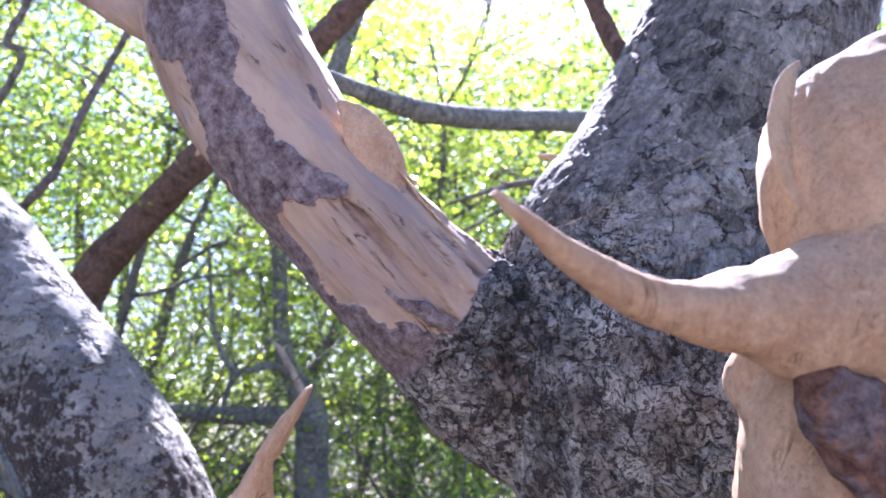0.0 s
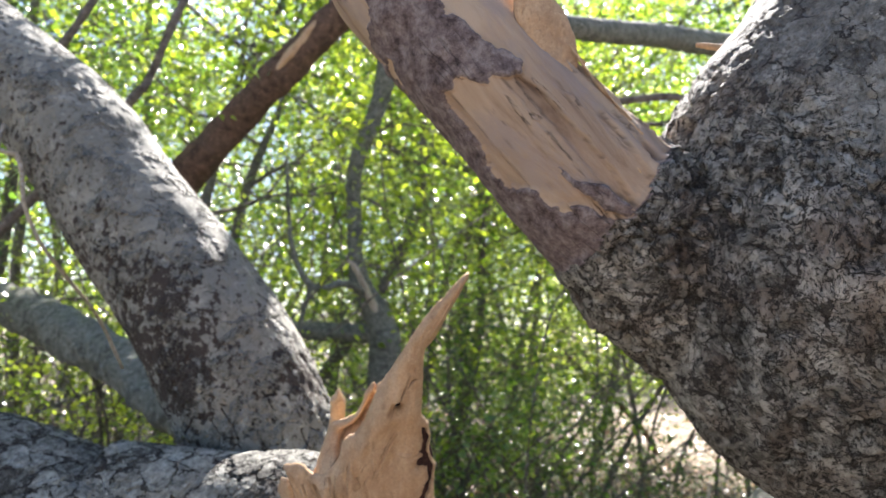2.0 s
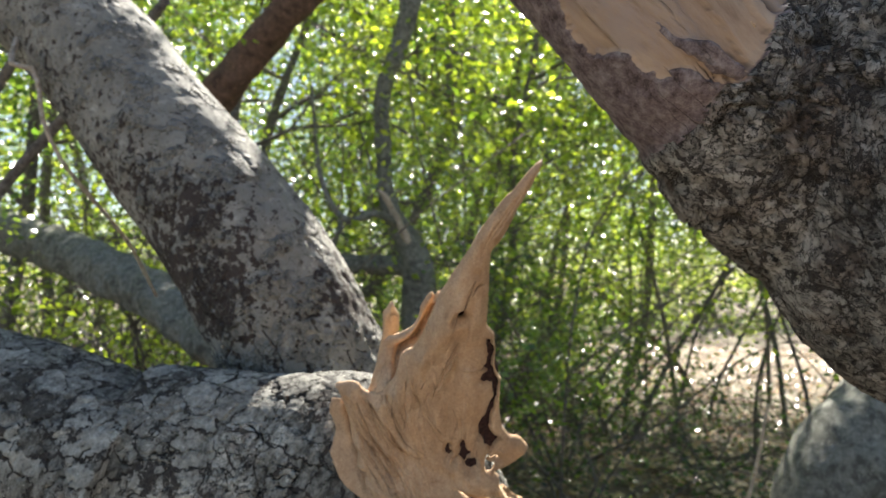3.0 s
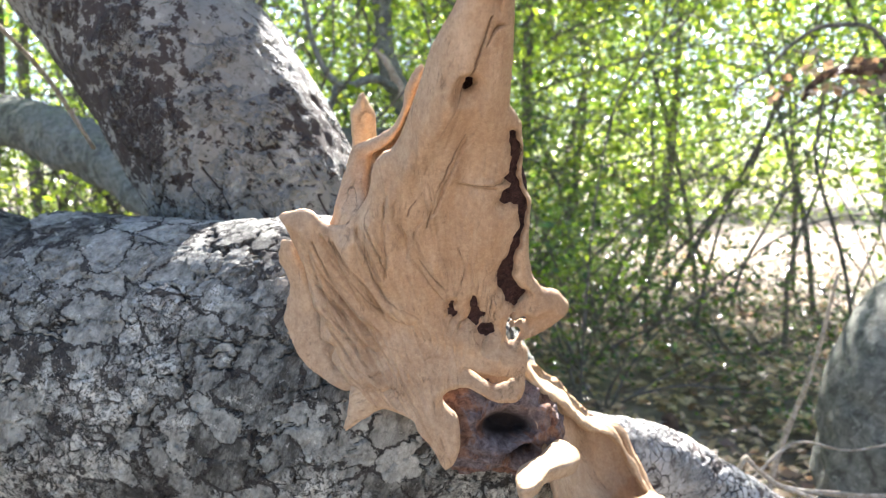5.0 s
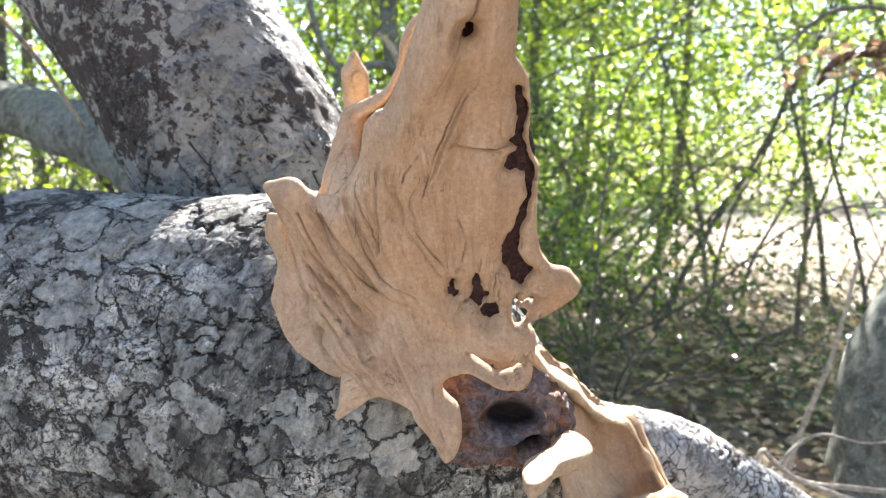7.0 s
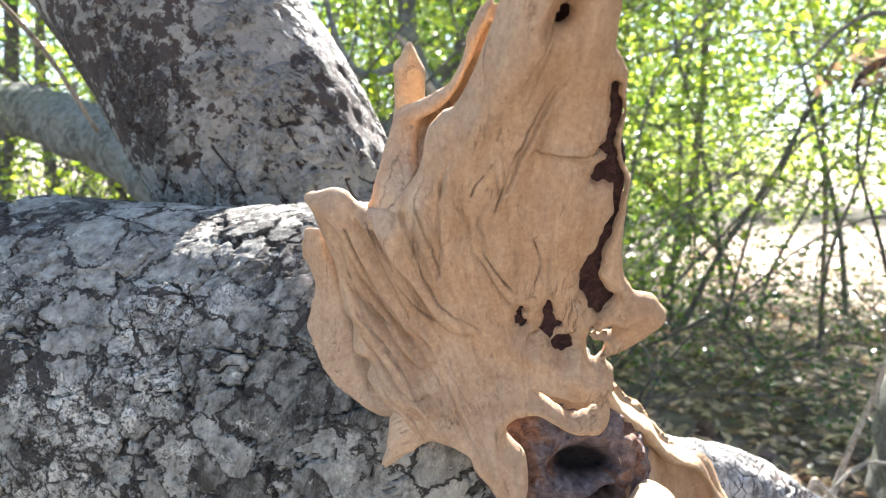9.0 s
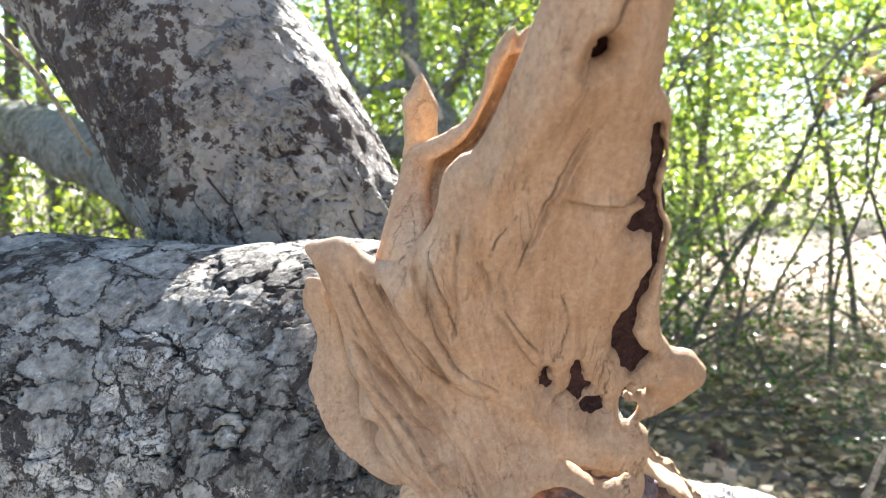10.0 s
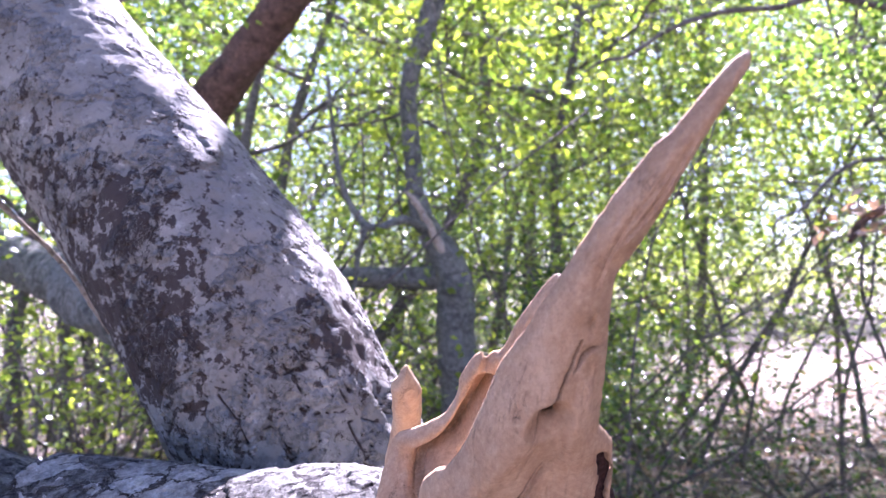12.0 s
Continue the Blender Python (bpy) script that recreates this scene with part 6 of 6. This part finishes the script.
for rows in ([(1.10, 6.22, -0.1, 0.030), (1.14, 6.25, 0.11, 0.028), (1.27, 6.32, 0.66, 0.023), (1.36, 6.36, 0.92, 0.021), (1.56, 6.42, 1.26, 0.019), (1.72, 6.48, 1.72, 0.017), (1.96, 6.57, 2.23, 0.014), (2.12, 6.64, 2.74, 0.010)],
             [(1.52, 5.48, -0.1, 0.028), (1.53, 5.50, 0.12, 0.026), (1.55, 5.53, 0.48, 0.024), (1.62, 5.57, 0.77, 0.022), (1.72, 5.61, 1.02, 0.020), (1.80, 5.64, 1.27, 0.018), (1.85, 5.68, 1.56, 0.016), (1.95, 5.72, 1.92, 0.014), (2.13, 5.78, 2.28, 0.010)],
             [(0.86, 7.0, -0.1, 0.032), (0.90, 7.08, 0.64, 0.027), (0.93, 7.14, 1.23, 0.024), (0.91, 7.18, 1.71, 0.021), (1.00, 7.25, 2.29, 0.018), (1.03, 7.32, 2.97, 0.012)],
             [(1.06, 7.05, -0.1, 0.022), (1.06, 7.10, 0.64, 0.019), (1.02, 7.15, 1.23, 0.015), (1.08, 7.21, 1.71, 0.010)],
             [(1.75, 4.9, -0.1, 0.026), (1.68, 4.94, 0.5, 0.022), (1.61, 4.96, 0.81, 0.020), (1.52, 4.98, 1.10, 0.018), (1.48, 4.99, 1.31, 0.017), (1.52, 5.03, 1.66, 0.015), (1.47, 5.05, 1.94, 0.014), (1.50, 5.09, 2.25, 0.010)],
             [(0.05, 4.0, -0.1, 0.012), (0.10, 4.0, 0.9, 0.010), (0.19, 4.02, 1.45, 0.009), (0.27, 4.05, 1.62, 0.009), (0.37, 4.08, 1.80, 0.008), (0.47, 4.10, 1.95, 0.008), (0.54, 4.13, 2.12, 0.006)],
             [(2.1, 4.7, -0.1, 0.03), (1.9, 4.6, 1.2, 0.028), (1.6, 4.5, 1.85, 0.024), (1.31, 4.42, 1.92, 0.020), (1.13, 4.39, 1.84, 0.017), (0.97, 4.35, 1.68, 0.013), (0.83, 4.32, 1.60, 0.010), (0.83, 4.31, 1.40, 0.005)],
             [(2.6, 4.5, -0.1, 0.05), (2.5, 4.5, 1.2, 0.045), (2.0, 4.5, 2.4, 0.036), (1.19, 4.30, 2.69, 0.030), (0.84, 4.25, 2.65, 0.027), (0.59, 4.21, 2.63, 0.024), (0.34, 4.18, 2.55, 0.020), (0.13, 4.16, 2.42, 0.017), (-0.01, 4.14, 2.39, 0.013), (-0.15, 4.13, 2.28, 0.006)],
             [(-2.7, 2.7, -0.1, 0.045), (-2.3, 2.6, 1.2, 0.038), (-1.49, 2.47, 2.09, 0.030), (-1.39, 2.45, 2.21, 0.028), (-1.29, 2.40, 2.41, 0.025), (-1.1, 2.4, 2.9, 0.018), (-1.0, 2.5, 3.6, 0.01)],
             [(-3.0, 3.0, -0.1, 0.05), (-2.7, 2.95, 1.4, 0.042), (-1.81, 2.75, 2.66, 0.03), (-1.80, 2.70, 2.86, 0.028), (-1.70, 2.66, 3.05, 0.026), (-1.6, 2.7, 3.7, 0.014)]):
    rows = [(x, y, z, 0.55 * r) for x, y, z, r in rows]
    stem("sapling", rows, TWIG, "slender crooked grey-brown sapling stem rooted in leaf litter", "sapling", 12, 0.004, "saplings")
stem("tree_stump", [(0.46, 3.85, -0.05, 0.045), (0.46, 3.85, 0.03, 0.04), (0.46, 3.85, 0.05, 0.034), (0.46, 3.85, 0.07, 0.012)], BROWN_LIMB, "small brown cut stump standing in leaf litter", "stump", 20, 0.012)
dead = thing("dead_bough", (2.3, 4.0, 0.0), "dead brown bough with a hanging withered end", "branch")
v, f, _ = tube([(2.3, 4.0, -0.1, 0.06), (2.2, 4.0, 0.8, 0.055), (1.9, 3.9, 1.45, 0.05), (1.44, 3.80, 1.65, 0.042), (1.28, 3.78, 1.62, 0.034), (1.12, 3.76, 1.61, 0.026), (1.00, 3.74, 1.56, 0.018), (0.93, 3.72, 1.47, 0.008)], 0.012, 16, lumpy(0.016, 22))
part("limb", mesh_of("dead_limb", v, f, BROWN_LIMB), dead)
rs = np.random.RandomState(12)
v, f = leaves(np.array((1.10, 3.75, 1.58)) + rs.normal(0, 1, (90, 3)) * np.array((0.16, 0.05, 0.05)), 0.06, 12, 0.9, True)
tagged(part("withered_foliage", mesh_of("withered_foliage", v, f, LITTER), dead), kind="stuff")
stem("fallen_branch", [(0.9, 10.0, 1.25, 0.04), (1.26, 10.00, 0.92, 0.05), (1.69, 10.02, 0.57, 0.045), (2.01, 10.03, 0.22, 0.04), (2.15, 10.03, -0.05, 0.035)], BROWN_LIMB, "dark fallen branch leaning into the sunny clearing", "branch", 14, 0.012)
stem("dead_twig", [(-1.33, 1.66, 1.80, 0.007), (-1.28, 1.57, 1.70, 0.006), (-1.24, 1.58, 1.69, 0.0055), (-1.22, 1.58, 1.64, 0.005), (-1.21, 1.58, 1.58, 0.005), (-1.18, 1.60, 1.50, 0.005), (-1.15, 1.66, 1.43, 0.005), (-1.13, 1.80, 1.33, 0.005), (-1.12, 1.93, 1.20, 0.005)], DRY, "pale dry twig hanging between the leaning trunk and its limb", "twig", 8, 0.002, "dead twigs")
stem("silk_thread", [(0.036, 0.284, 1.4205, 0.00013), (0.0676, 0.291, 1.4346, 0.00013), (0.104, 0.297, 1.4557, 0.00013), (0.150, 0.318, 1.482, 0.00013), (0.172, 0.333, 1.494, 0.00013)], DRY, "single pale spider silk thread stretched from the torn limb", "thread", 6, 0.0)

# dry twigs near the gap
for rows in ([(0.20, 2.35, -0.03, 0.008), (0.22, 2.2, 0.25, 0.007), (0.235, 2.08, 0.48, 0.006), (0.25, 2.062, 0.545, 0.005)], [(0.25, 2.062, 0.545, 0.005), (0.29, 2.063, 0.505, 0.006), (0.335, 2.064, 0.478, 0.006), (0.43, 2.073, 0.468, 0.006), (0.54, 2.085, 0.462, 0.005), (0.8, 2.15, 0.47, 0.004)],
             [(0.335, 2.064, 0.478, 0.005), (0.45, 2.05, 0.445, 0.005), (0.55, 2.06, 0.425, 0.004), (0.7, 2.05, 0.38, 0.003)], [(0.27, 2.12, 0.455, 0.004), (0.40, 2.2, 0.53, 0.004), (0.55, 2.25, 0.50, 0.003), (0.75, 2.3, 0.53, 0.003)],
             [(0.42, 2.5, -0.03, 0.009), (0.44, 2.45, 0.35, 0.008), (0.52, 2.42, 0.66, 0.006), (0.56, 2.4, 0.9, 0.004)]):
    stem("dead_twig", rows, DRY, "pale dry dead twig caught above the litter", "twig", 9, 0.0015, "dead twigs")


# ---- leaf litter ----
def litter():
    rs = np.random.RandomState(9)
    n = 26000
    d = 2.2 + 14 * rs.uniform(0, 1, n) ** 1.4
    a = rs.uniform(radians(-48), radians(48), n)
    x, y = d * np.sin(a) - 0.2, d * np.cos(a)
    near, turn = 7 * rs.uniform(0, 1, 9000) ** 0.6, rs.uniform(0, 2 * math.pi, 9000)
    x, y = np.concatenate([x, near * np.sin(turn)]), np.concatenate([y, near * np.cos(turn)])
    z = ground_height(x, y) + 0.012 + rs.uniform(0, 0.02, len(x))
    v, f = leaves(np.stack([x, y, z], 1), 0.07, 10, 0.45, True)
    tagged(new("leaf_litter", mesh_of("leaf_litter", v, f, LITTER)), "scattered dry brown fallen leaves on the soil", "leaf litter", kind="stuff")


litter()
